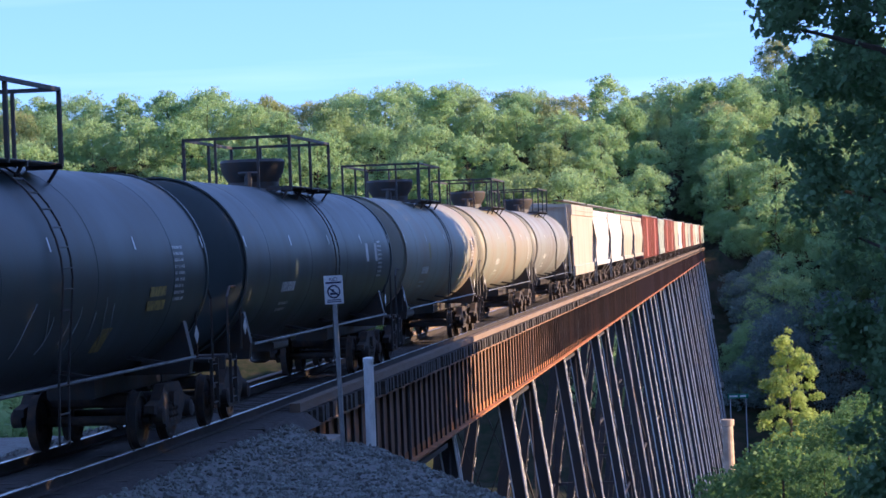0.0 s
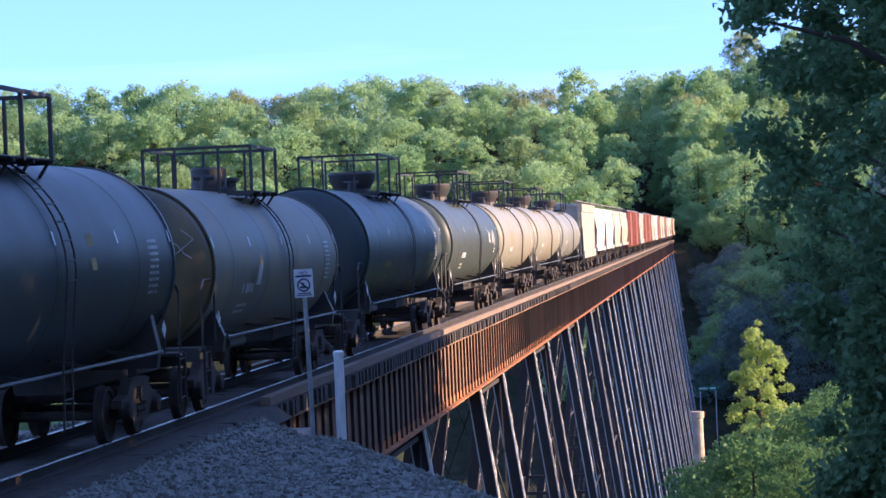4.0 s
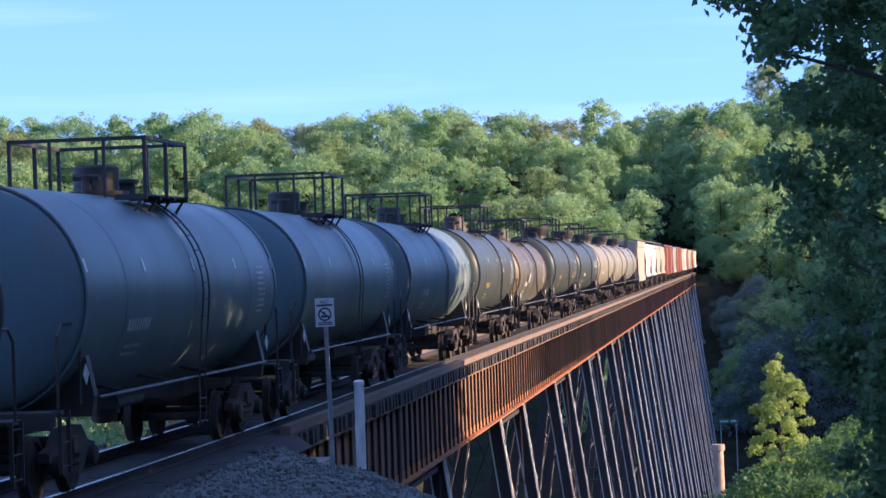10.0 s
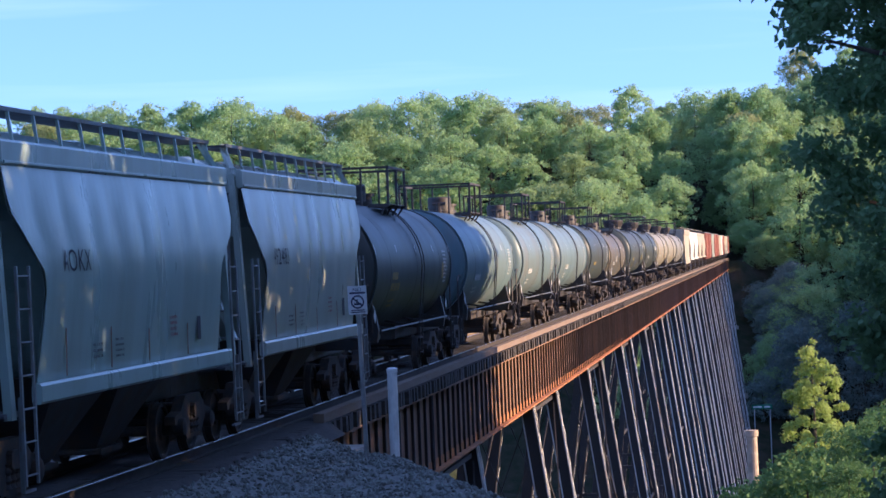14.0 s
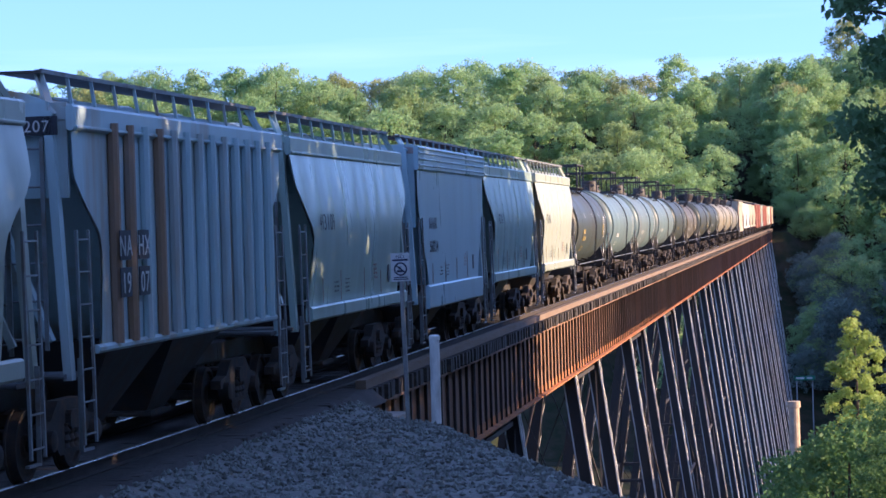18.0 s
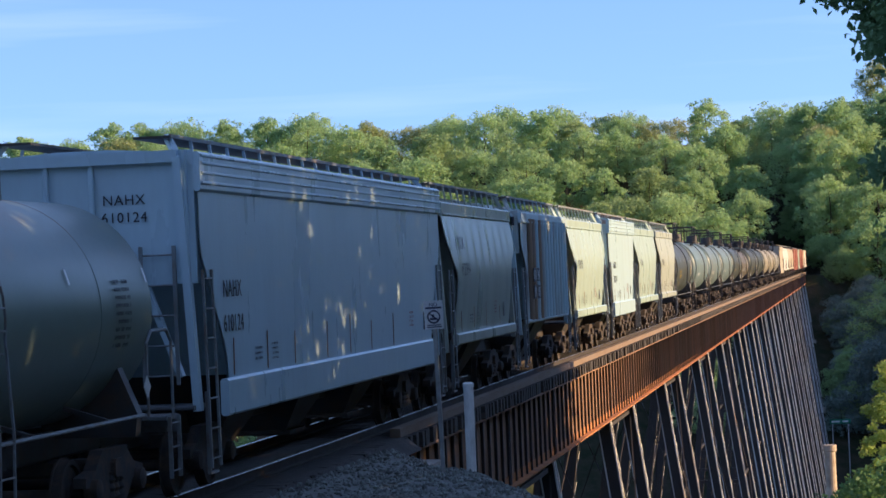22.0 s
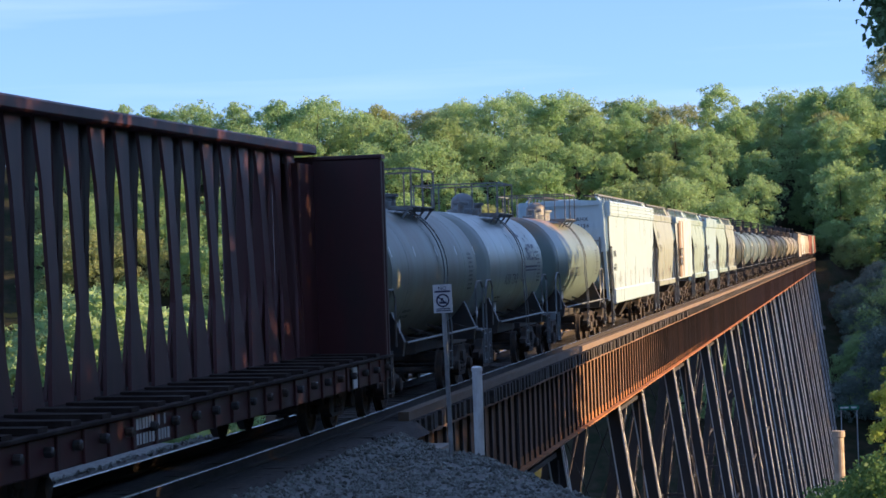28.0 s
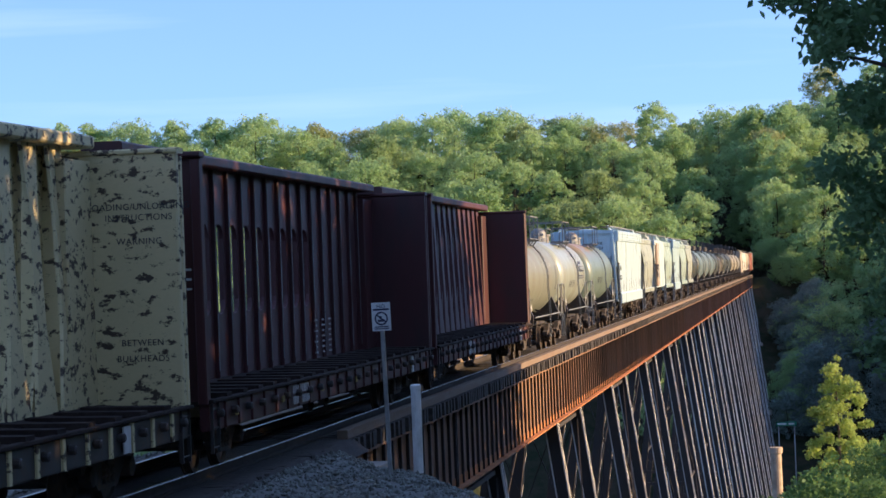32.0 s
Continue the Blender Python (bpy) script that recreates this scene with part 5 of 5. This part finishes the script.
# ---- lineside ----
sx_, sy_ = 3.2, 40.0
sign = thing("warning_sign", "small white no-trespassing sign on a thin steel post", "sign", at=pose(sx_, sy_, -0.35, 0, -1.2, 0))
part("post", Geo().bbox((0, 0, 1.3), (0.07, 0.05, 2.7), 0.01), M["galv"], sign, "grey galvanised channel post")
plate = part("plate", Geo().bbox((0, -0.04, 2.55), (0.31, 0.006, 0.46), 0.002), M["signwhite"], sign)
lettering(plate, "NO", 0, -0.046, 2.69, 0.085, M["ring"], "end")
part("lettering", Geo().box((0, -0.045, 2.665), (0.26, 0.004, 0.03)), M["ring"], plate)
part("lettering", Geo().box((0, -0.045, 2.385), (0.22, 0.004, 0.016)).box((0, -0.045, 2.355), (0.24, 0.004, 0.016)), M["ring"], plate)
ring = Geo()
for k in range(24):
    a0, a1 = 2 * math.pi * k / 24, 2 * math.pi * (k + 1) / 24
    ring.add([(r * math.cos(a), -0.046, 2.52 + r * math.sin(a)) for a in (a0, a1) for r in (0.085, 0.11)], [(0, 1, 3, 2)])
part("ring", ring, M["ring"], plate, "dark prohibition ring")
part("slash", Geo().box((0, -0.046, 2.52), (0.19, 0.004, 0.022), Matrix.Rotation(radians(40), 3, "Y")), M["ring"], plate)
part("symbol", Geo().box((0, -0.045, 2.485), (0.12, 0.004, 0.035)).box((-0.01, -0.045, 2.535), (0.035, 0.004, 0.05)), M["ring"], plate)
for z in (2.4, 2.7):
    part("bolt", Geo().lathe([(-0.056, 0.004), (-0.05, 0.012), (-0.04, 0.012)], 8, "y", (0, 0, z)), M["galv"], plate)

mk = thing("marker_post", "white painted marker post standing in the gravel", "post", at=pose(3.66, 40.0, -0.35))
part("shaft", Geo().lathe([(0.0, 0.082), (1.36, 0.082)], 18, "z"), M["whitepost"], mk, smooth=40)
part("cap", Geo().lathe([(1.36, 0.09), (1.42, 0.09), (1.44, 0.06), (1.445, 0.01)], 18, "z"), M["whitepost"], mk, smooth=40)


# ---- trees ----
def crown_mesh(name, seed, w, h, leaf, count, clumps, m, lumpy=0.32, low=0.0, tri=True, shell=(0.35, 0.88)):
    """A crown of many small leaf blades gathered in uneven clumps; the foot of the crown is at z = low."""
    rs = np.random.RandomState(seed)
    cs = []
    for i in range(clumps):
        a, t = 2.4 * i + rs.uniform(-0.5, 0.5), (i + 0.5) / clumps
        prof = math.sqrt(max(0.0, 1 - (1.35 * t - 0.42) ** 2)) if t < 0.97 else 0.2
        rr = w / 2 * prof * rs.uniform(*shell)
        cs.append((rr * math.cos(a), rr * math.sin(a), low + h * (0.08 + 0.78 * t + rs.uniform(-0.06, 0.08)), w * lumpy * rs.uniform(0.4, 1.6)))
    cs = np.array(cs)
    wt = cs[:, 3] ** 2
    pick = rs.choice(clumps, count, p=wt / wt.sum())
    d = rs.normal(size=(count, 3))
    d /= np.linalg.norm(d, axis=1)[:, None]
    d[:, 2] = np.where(d[:, 2] < -0.8, -d[:, 2], d[:, 2])
    rad = cs[pick, 3] * rs.uniform(0.4, 1.08, count)
    ctr = cs[pick, :3] + d * rad[:, None] * np.array([1, 1, 0.72])
    ctr += rs.normal(size=(count, 3)) * w * lumpy * 0.10
    nrm = d * 0.5 + rs.normal(size=(count, 3)) * 0.9 + np.array([0, 0, 0.3])
    nrm /= np.linalg.norm(nrm, axis=1)[:, None]
    up = rs.normal(size=(count, 3))
    u = np.cross(nrm, up)
    u /= np.linalg.norm(u, axis=1)[:, None]
    v = np.cross(nrm, u)
    s = leaf * rs.uniform(0.6, 1.3, count)[:, None]
    k = 3 if tri else 4
    if tri:
        q = np.stack([ctr - u * s * 0.5 - v * s * 0.3, ctr + u * s * 0.5 - v * s * 0.25, ctr + v * s * 0.5 + nrm * s * 0.1], 1)
    else:
        q = np.stack([ctr - u * s * 0.5, ctr - v * s * 0.28 + nrm * s * 0.06, ctr + u * s * 0.5, ctr + v * s * 0.28 + nrm * s * 0.06], 1)
    me = bpy.data.meshes.new(name)
    me.vertices.add(count * k)
    me.vertices.foreach_set("co", q.reshape(-1))
    me.loops.add(count * k)
    me.loops.foreach_set("vertex_index", np.arange(count * k))
    me.polygons.add(count)
    me.polygons.foreach_set("loop_start", np.arange(0, count * k, k))
    me.polygons.foreach_set("loop_total", np.full(count, k))
    me.update(calc_edges=True)
    me.materials.append(m)
    return me, cs


def trunk_geo(h, r, cs, limbs, seed):
    g = Geo()
    rnd = random.Random(seed)
    pts = [Vector((0, 0, -1.5))]
    for i in range(1, 7):
        pts.append(Vector((rnd.uniform(-0.02, 0.02) * h, rnd.uniform(-0.02, 0.02) * h, h * i / 6)))
    for i, (a, b) in enumerate(zip(pts, pts[1:])):
        g.rod(a, b, r * (1 - i / 7.5), 8, r * (1 - (i + 1) / 7.5))
    for c in cs[:limbs]:
        z = min(h * 0.92, max(h * 0.25, c[2] - h * 0.22))
        a = Vector((0, 0, z))
        b = Vector(c[:3])
        mid = a.lerp(b, 0.55) + Vector((0, 0, -0.04 * h))
        g.rod(a, mid, r * 0.34, 5, r * 0.22).rod(mid, b, r * 0.22, 5, r * 0.08)
    return g


def tree_kind(name, label, seed, w, h, leaf, count, clumps, m, trunk, r, lumpy=0.3, group="", cat="tree", shell=(0.35, 0.88)):
    me, cs = crown_mesh("crown", seed, w, h - trunk, leaf, count, clumps, m, lumpy, trunk, leaf > 0.25, shell)
    t = thing(name, label, cat, group)
    part("trunk", trunk_geo(h * 0.8, r, cs, 8, seed), M["bark"], t)
    part("crown", me, None, t)
    return t


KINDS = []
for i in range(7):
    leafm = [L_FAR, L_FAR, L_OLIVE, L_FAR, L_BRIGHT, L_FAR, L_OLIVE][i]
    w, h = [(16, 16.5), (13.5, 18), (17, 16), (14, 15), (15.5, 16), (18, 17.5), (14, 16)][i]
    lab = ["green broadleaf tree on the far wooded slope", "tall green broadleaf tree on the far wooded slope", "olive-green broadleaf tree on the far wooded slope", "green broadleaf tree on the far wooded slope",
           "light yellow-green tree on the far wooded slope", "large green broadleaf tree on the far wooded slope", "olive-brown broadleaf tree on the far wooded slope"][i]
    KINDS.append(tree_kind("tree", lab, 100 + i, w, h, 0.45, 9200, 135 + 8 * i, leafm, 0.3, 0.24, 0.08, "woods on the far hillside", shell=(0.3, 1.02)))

rnd = random.Random(5)
used = set()


def plant(kind, x, y, s, spin=None):
    m = Matrix.Translation((x, y, ground_z(x, y) - 0.4)) @ pose(0, 0, 0, 0, 0, rnd.uniform(0, 360) if spin is None else spin) @ Matrix.Scale(s, 4)
    if kind not in used:
        used.add(kind)
        kind.matrix_basis = m
        return kind
    c = copy_thing(kind, Matrix())
    c.matrix_basis = m
    return c


WOOD = [tree_kind("tree", "tall broadleaf tree added to cast shade", 400 + i, 13, 24, 0.62, 4800, 44, L_NEAR, 3.0, 0.4, 0.2, "woods beside the track") for i in range(2)]

DARK = [tree_kind("tree", "tree on the valley slope, shade and haze painted into its leaves", 440 + i, 14, 18, 0.5, 6500, 56, L_DARK, 0.3, 0.24, 0.15, "woods on the shaded slope") for i in range(2)]
y = 425.0
while y < 660:
    x = 9.7 - 0.335 * y + rnd.uniform(0, 8)
    while x < 9.7 + 0.135 * y:
        xx, yy = x + rnd.uniform(-2, 2), y + rnd.uniform(-4, 4)
        if track_gap(xx, yy) > 6 and not (abs(xx) < 14 and yy < 560) and hill_foot(xx) + (45 if xx < -25 else 8) < yy < hill_foot(xx) + 182:
            k = rnd.choices(range(7), [5, 4, 0.7, 5, 2, 4, 0.5])[0]
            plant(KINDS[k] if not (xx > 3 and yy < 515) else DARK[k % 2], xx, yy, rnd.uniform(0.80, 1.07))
        x += 9.3 * rnd.uniform(0.85, 1.2)
    y += 18.0
for i in range(16):
    plant(KINDS[rnd.choice((0, 1, 3))], (1 if i % 4 else -1) * rnd.uniform(8, 15), rnd.uniform(488, 556), rnd.uniform(0.5, 0.65))

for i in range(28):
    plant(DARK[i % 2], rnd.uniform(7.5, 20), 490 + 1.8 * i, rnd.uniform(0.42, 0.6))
for i in range(26):
    x, y = rnd.uniform(2.0, 13), rnd.uniform(552, 598)
    if track_gap(x, y) > 4.8:
        plant(KINDS[rnd.choice((0, 1, 3, 5))], x, y, rnd.uniform(0.3, 0.5))
for i in range(16):
    x, y = rnd.uniform(-5, 6), rnd.uniform(584, 616)
    if track_gap(x, y) > 5:
        plant(KINDS[rnd.choice((0, 1, 3, 5))], x, y, rnd.uniform(0.45, 0.65))
# unseen trees on the spur, added to cast shade on the far slope
for i in range(11):
    plant(WOOD[i % 2], 47 + rnd.uniform(-1.5, 3), 448 + 10.5 * i, rnd.uniform(0.5, 0.6))
for x, y in [(-2, 606), (5, 598), (-7, 626), (-14, 644), (1, 620), (9, 612), (-1, 640)]:
    plant(KINDS[rnd.choice((0, 1, 5))], x, y, rnd.uniform(0.86, 1.0))

# unseen woods added behind and beside the camera to keep the bench in shade
spots = []
for i in range(15):
    wx, wy = 21.3 + rnd.uniform(-0.5, 0.5), 73.6 - 5.2 * i
    spots.append((wx, wy, (13.0 + rnd.uniform(-0.5, 1) - ground_z(wx, wy)) / 24))
    wx, wy = 27.0 + rnd.uniform(-1, 1), 73.5 - 5.2 * i
    spots.append((wx, wy, (15.5 + rnd.uniform(-0.5, 1) - ground_z(wx, wy)) / 24))
for i, y in enumerate((-8.5, -15.0, -23.0)):
    for j in range(11):
        x = -36 + 6.8 * j + 3.1 * (i % 2)
        if track_gap(x, y) > 5.5:
            spots.append((x, y, 0.84 + 0.07 * i + rnd.uniform(-0.05, 0.05)))
spots += [(17.5, 70.0, 0.36), (18.0, 64, 0.36), (17.5, 58, 0.36)]


def joined_trees(kinds, places, name, label):
    """Many trees as one mesh, for woods that cannot be told apart."""
    vs, fs, ms, n = [], [], [], 0
    for i, (x, y, k) in enumerate(places):
        m = Matrix.Translation((x, y, ground_z(x, y) - 0.4)) @ pose(0, 0, 0, 0, 0, rnd.uniform(0, 360)) @ Matrix.Scale(k, 4)
        a = np.array(m)
        for ob in kinds[i % len(kinds)].children:
            co = np.empty(len(ob.data.vertices) * 3, np.float32)
            ob.data.vertices.foreach_get("co", co)
            vs.append(co.reshape(-1, 3) @ a[:3, :3].T + a[:3, 3])
            fs += [[q + n for q in p.vertices] for p in ob.data.polygons]
            ms += [0 if ob.name.startswith("crown") else 1] * len(ob.data.polygons)
            n += len(ob.data.vertices)
    me = bpy.data.meshes.new(name)
    me.from_pydata(np.concatenate(vs).tolist(), [], fs)
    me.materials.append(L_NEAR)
    me.materials.append(M["bark"])
    me.polygons.foreach_set("material_index", ms)
    return tagged(new(name, me), label, "woods", kind="stuff")


joined_trees(WOOD, spots, "woods", "unseen tall broadleaf woods added to shade the bench")
SLOPE = [tree_kind("tree", "sunlit green young broadleaf tree on the valley side", 420 + i, 7.5, 12, 0.24, 9500, 110, L_MID, 1.2, 0.2, 0.085, "young trees on the valley side") for i in range(2)]
# lower trees on the right-hand bank and in the valley
for x, y, top in [(11.2, 122, -5.6), (14.2, 118, -4.6), (17.5, 124, -4.2), (10.6, 150, -8.6), (13.6, 140, -6.4), (16.0, 146, -5.6), (19, 140, -5.2), (12.6, 98, -4.9), (15.2, 95, -3.6), (10.2, 178, -11.5), (13.2, 190, -10.5), (16.5, 172, -8.0), (10.3, 210, -14.5), (14, 225, -14), (18, 215, -12), (11, 262, -20), (16, 270, -18), (22, 250, -14), (23, 180, -8)]:
    plant(SLOPE[0 if rnd.random() < 0.75 else 1], x, y, max(2.0, top - ground_z(x, y)) / 12.0)
for i in range(16):
    y = rnd.uniform(84, 140)
    plant(KINDS[rnd.choice((0, 3, 4))], 9.7 - rnd.uniform(0.27, 0.42) * y, y, rnd.uniform(0.42, 0.52))

# the near tree at the edge of the bench
def bough_tree():
    """A tall tree whose leafy boughs reach out over the bench; its crown, drawn in towards the foot and spreading at
    the top, is shaped to fit the camera's view.
    """
    rs = np.random.RandomState(300)
    reach = [(-6.0, 1.9), (0.2, 2.0), (2.2, 2.3), (2.9, 3.15), (3.7, 2.9), (4.6, 2.85), (5.3, 2.7), (5.9, 3.9), (7.0, 4.3), (9.0, 3.6), (12.0, 1.6)]
    cs = []
    while len(cs) < 520:
        z = rs.uniform(-5.0, 12.0)
        out = lerp_at(reach, z)
        a = rs.uniform(-1.5, 1.5) + math.pi
        r = out * (1 - 0.75 * rs.uniform(0, 1) ** 1.7)
        size = rs.uniform(0.16, 0.42)
        bump = 0.30 * math.sin(2.3 * z + 3 * a) + 0.22 * math.sin(5.1 * z - 2 * a)
        r = min(r, out + bump - size)
        cs.append((r * math.cos(a), 1.25 * r * math.sin(a), z + 0.25 * (r / 3 - 0.5), size))
    cs = np.array(cs)
    count = 90000
    pick = rs.choice(len(cs), count, p=cs[:, 3] ** 2 / (cs[:, 3] ** 2).sum())
    d = rs.normal(size=(count, 3))
    d /= np.linalg.norm(d, axis=1)[:, None]
    ctr = cs[pick, :3] + d * (cs[pick, 3] * rs.uniform(0.3, 1.15, count))[:, None] * np.array([1, 1, 0.8])
    ctr += rs.normal(size=(count, 3)) * 0.07
    nrm = d * 0.3 + rs.normal(size=(count, 3)) * 0.8 + np.array([0, 0, 0.5])
    nrm /= np.linalg.norm(nrm, axis=1)[:, None]
    u = np.cross(nrm, rs.normal(size=(count, 3)))
    u /= np.linalg.norm(u, axis=1)[:, None]
    v = np.cross(nrm, u)
    s = 0.125 * rs.uniform(0.6, 1.3, count)[:, None]
    q = np.stack([ctr - u * s * 0.55, ctr - v * s * 0.33 + nrm * s * 0.08, ctr + u * s * 0.5, ctr + v * s * 0.33 + nrm * s * 0.08], 1)
    me = bpy.data.meshes.new("crown")
    me.from_pydata(q.reshape(-1, 3).tolist(), [], np.arange(count * 4).reshape(-1, 4).tolist())
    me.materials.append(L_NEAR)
    t = thing("tree", "dark leafy tree with boughs that reach out over the bench", "tree")
    trunk = Geo()
    pts = [Vector((0, 0, -8)), Vector((0.1, 0, -2)), Vector((0.0, 0.1, 3)), Vector((-0.1, 0, 7)), Vector((0, 0, 10.5))]
    for k, (a, b) in enumerate(zip(pts, pts[1:])):
        trunk.rod(a, b, 0.34 - 0.07 * k, 10, 0.27 - 0.07 * k)
    part("trunk", trunk, M["bark"], t)
    for c in cs[:34]:
        b = Vector(c[:3])
        a = Vector((0, 0, max(-3, b.z - 1.3)))
        mid = a.lerp(b, 0.5) + Vector((0, 0, 0.25))
        part("bough", Geo().rod(a, mid, 0.07, 6, 0.045).rod(mid, b, 0.045, 5, 0.015), M["bark"], t)
    part("crown", me, None, t)
    return t


NEAR = bough_tree()
NEAR.matrix_basis = Matrix.Translation((13.0, 34, 0))
BR = tree_kind("tree", "sunlit yellow-green young tree on the valley side", 301, 5.0, 14.6, 0.19, 18000, 130, L_GOLD, 2.0, 0.2, 0.075)
BR.matrix_basis = Matrix.Translation((12.3, 152, -16.8))
BUSH = tree_kind("bush", "bright green bush on the bank beyond the track", 302, 3.4, 2.6, 0.26, 1500, 16, L_BRIGHT, 0.1, 0.05, 0.24, "bushes beyond the track", "bush")
for i in range(22):
    y = rnd.uniform(34, 100)
    plant(BUSH, -8.5 - rnd.uniform(0, 8), y, rnd.uniform(0.6, 1.2))
for i in range(24):
    y = rnd.uniform(62, 118)
    plant(BUSH, 9.7 - rnd.uniform(0.28, 0.48) * y, y, rnd.uniform(0.7, 1.3))

# far lower end of the valley: a lit pier and a road sign
solid("bridge_pier", Geo().lathe([(-43, 0.95), (-26.2, 0.8), (-26.1, 1.0), (-25.2, 1.0)], 16, "z", (6.4, 380, 0)), M["pier"], "tall tan concrete pier at the valley's far side", "pier")
rs_ = thing("road_sign", "wide green road sign on two tall posts in the valley", "sign", at=pose(7.8, 455, -26.6))
part("panel", Geo().bbox((0, 0, 0), (3.7, 0.08, 0.85), 0.02), M["green_sign"], rs_)
tagged(part("lettering", Geo().box((-0.8, -0.05, 0), (1.5, 0.02, 0.3)).box((0.9, -0.05, 0), (1.0, 0.02, 0.3)), M["inkwhite"], rs_), kind="stuff")
foot_z = ground_z(7.8, 455) + 26.6 - 0.3
for x in (-1.4, 1.4):
    part("post", Geo().bbox((x, 0.12, (foot_z + 0.4) / 2), (0.2, 0.2, 0.4 - foot_z), 0.02), M["galv"], rs_)

# ---- small pieces: ties and stones ----
tie_me = [Geo().bbox((0, 0, -0.29), (2.75 + 0.1 * i, 0.23, 0.22), 0.02).mesh("tie", M["tie"]) for i in range(3)]
s = 10.0
while s < 46.0:
    p_, a_ = track(s)
    part("tie", tie_me[rnd.randint(0, 2)], None, road, at=Matrix.Translation(p_) @ Matrix.Rotation(a_ + radians(rnd.uniform(-1, 1)), 4, "Z") @ Matrix.Translation((rnd.uniform(-0.05, 0.05), 0, 0)))
    s += 0.53
bridge_tie = [Geo().bbox((0, 0, -0.335), (2.95 + 0.04 * i, 0.24, 0.31), 0.015).mesh("tie", M["tie"]) for i in range(3)]
s, n_ = 46.4, 0
while s < 144:
    part("tie", bridge_tie[rnd.randint(0, 2)], None, road, at=pose(rnd.uniform(-0.03, 0.03), s, rnd.uniform(-0.01, 0.0)))
    s += 0.44
rest = Geo()
while s < BRIDGE_B:
    rest.box((0, s, -0.335), (2.98, 0.24, 0.31))
    s += 0.44
tagged(part("ties", rest, M["tie"], road), kind="stuff")
more = Geo()
s = -300.0
while s < 10:
    p_, a_ = track(s)
    more.box(p_ + Vector((0, 0, -0.29)), (2.8, 0.23, 0.22), Matrix.Rotation(a_, 3, "Z"))
    s += 0.55
tagged(part("ties", more, M["tie"], road), kind="stuff")

rs = np.random.RandomState(9)
N_ST = 26000
sx = rs.uniform(-2.2, 11.5, N_ST)
sy = 23 + 25 * rs.uniform(0, 1, N_ST) ** 0.9
base = np.array([[1, 0, 0], [-1, 0, 0], [0, 1, 0], [0, -1, 0], [0, 0, 1], [0, 0, -1]], float)
tri = np.array([[0, 2, 4], [2, 1, 4], [1, 3, 4], [3, 0, 4], [2, 0, 5], [1, 2, 5], [3, 1, 5], [0, 3, 5]])
vs, fs, k = [], [], 0
for x, y in zip(sx, sy):
    g = track_gap(x, y)
    if g < 1.5 and y > 46 or y > lerp_at(EDGE, x) + 1.5 or g < 1.45 and rs.uniform() < 0.5:
        continue
    if g < 1.7:
        continue
    z = ground_z(x, y) + 0.05 + (0.22 * smooth01((2.6 - g) / 1.2) * smooth01((46.5 - y) / 2) if y < 46.5 else 0)
    z += noise.noise((x * 2.2, y * 2.2, 3)) * 0.05 + noise.noise((x * 7, y * 7, 1)) * 0.025
    r = rs.uniform(0.025, 0.06)
    q = base * (r * rs.uniform(0.6, 1.2, (6, 1)))
    a = rs.uniform(0, 6.28)
    c_, s_ = math.cos(a), math.sin(a)
    tilt = rs.uniform(-0.8, 0.8)
    q = q @ np.array([[c_, s_, 0], [-s_, c_, 0], [0, 0, 1]]) @ np.array([[1, 0, 0], [0, math.cos(tilt), math.sin(tilt)], [0, -math.sin(tilt), math.cos(tilt)]])
    vs.append(q + (x, y, z + r * 0.2))
    fs.append(tri + 6 * k)
    k += 1
me = bpy.data.meshes.new("gravel")
me.from_pydata(np.concatenate(vs).tolist(), [], np.concatenate(fs).tolist())
me.materials.append(M["stone"])
tagged(new("gravel", me), "loose angular crushed stone lying on the bank", "gravel", kind="stuff")


# ---- what moves ----
def motions():
    """Each car follows the track on its two trucks."""
    times = [2.0 * i for i in range(17)]
    for car, mid in CARS:
        b = car["bolster"]
        rows = []
        for t in times:
            s = mid + gone(t)
            p, q = track(s - b)[0], track(s + b)[0]
            d = q - p
            rows.append((t, Matrix.Translation((p + q) / 2) @ Matrix.Rotation(math.atan2(-d.x, d.y), 4, "Z")))
        walk(car, rows)


motions()
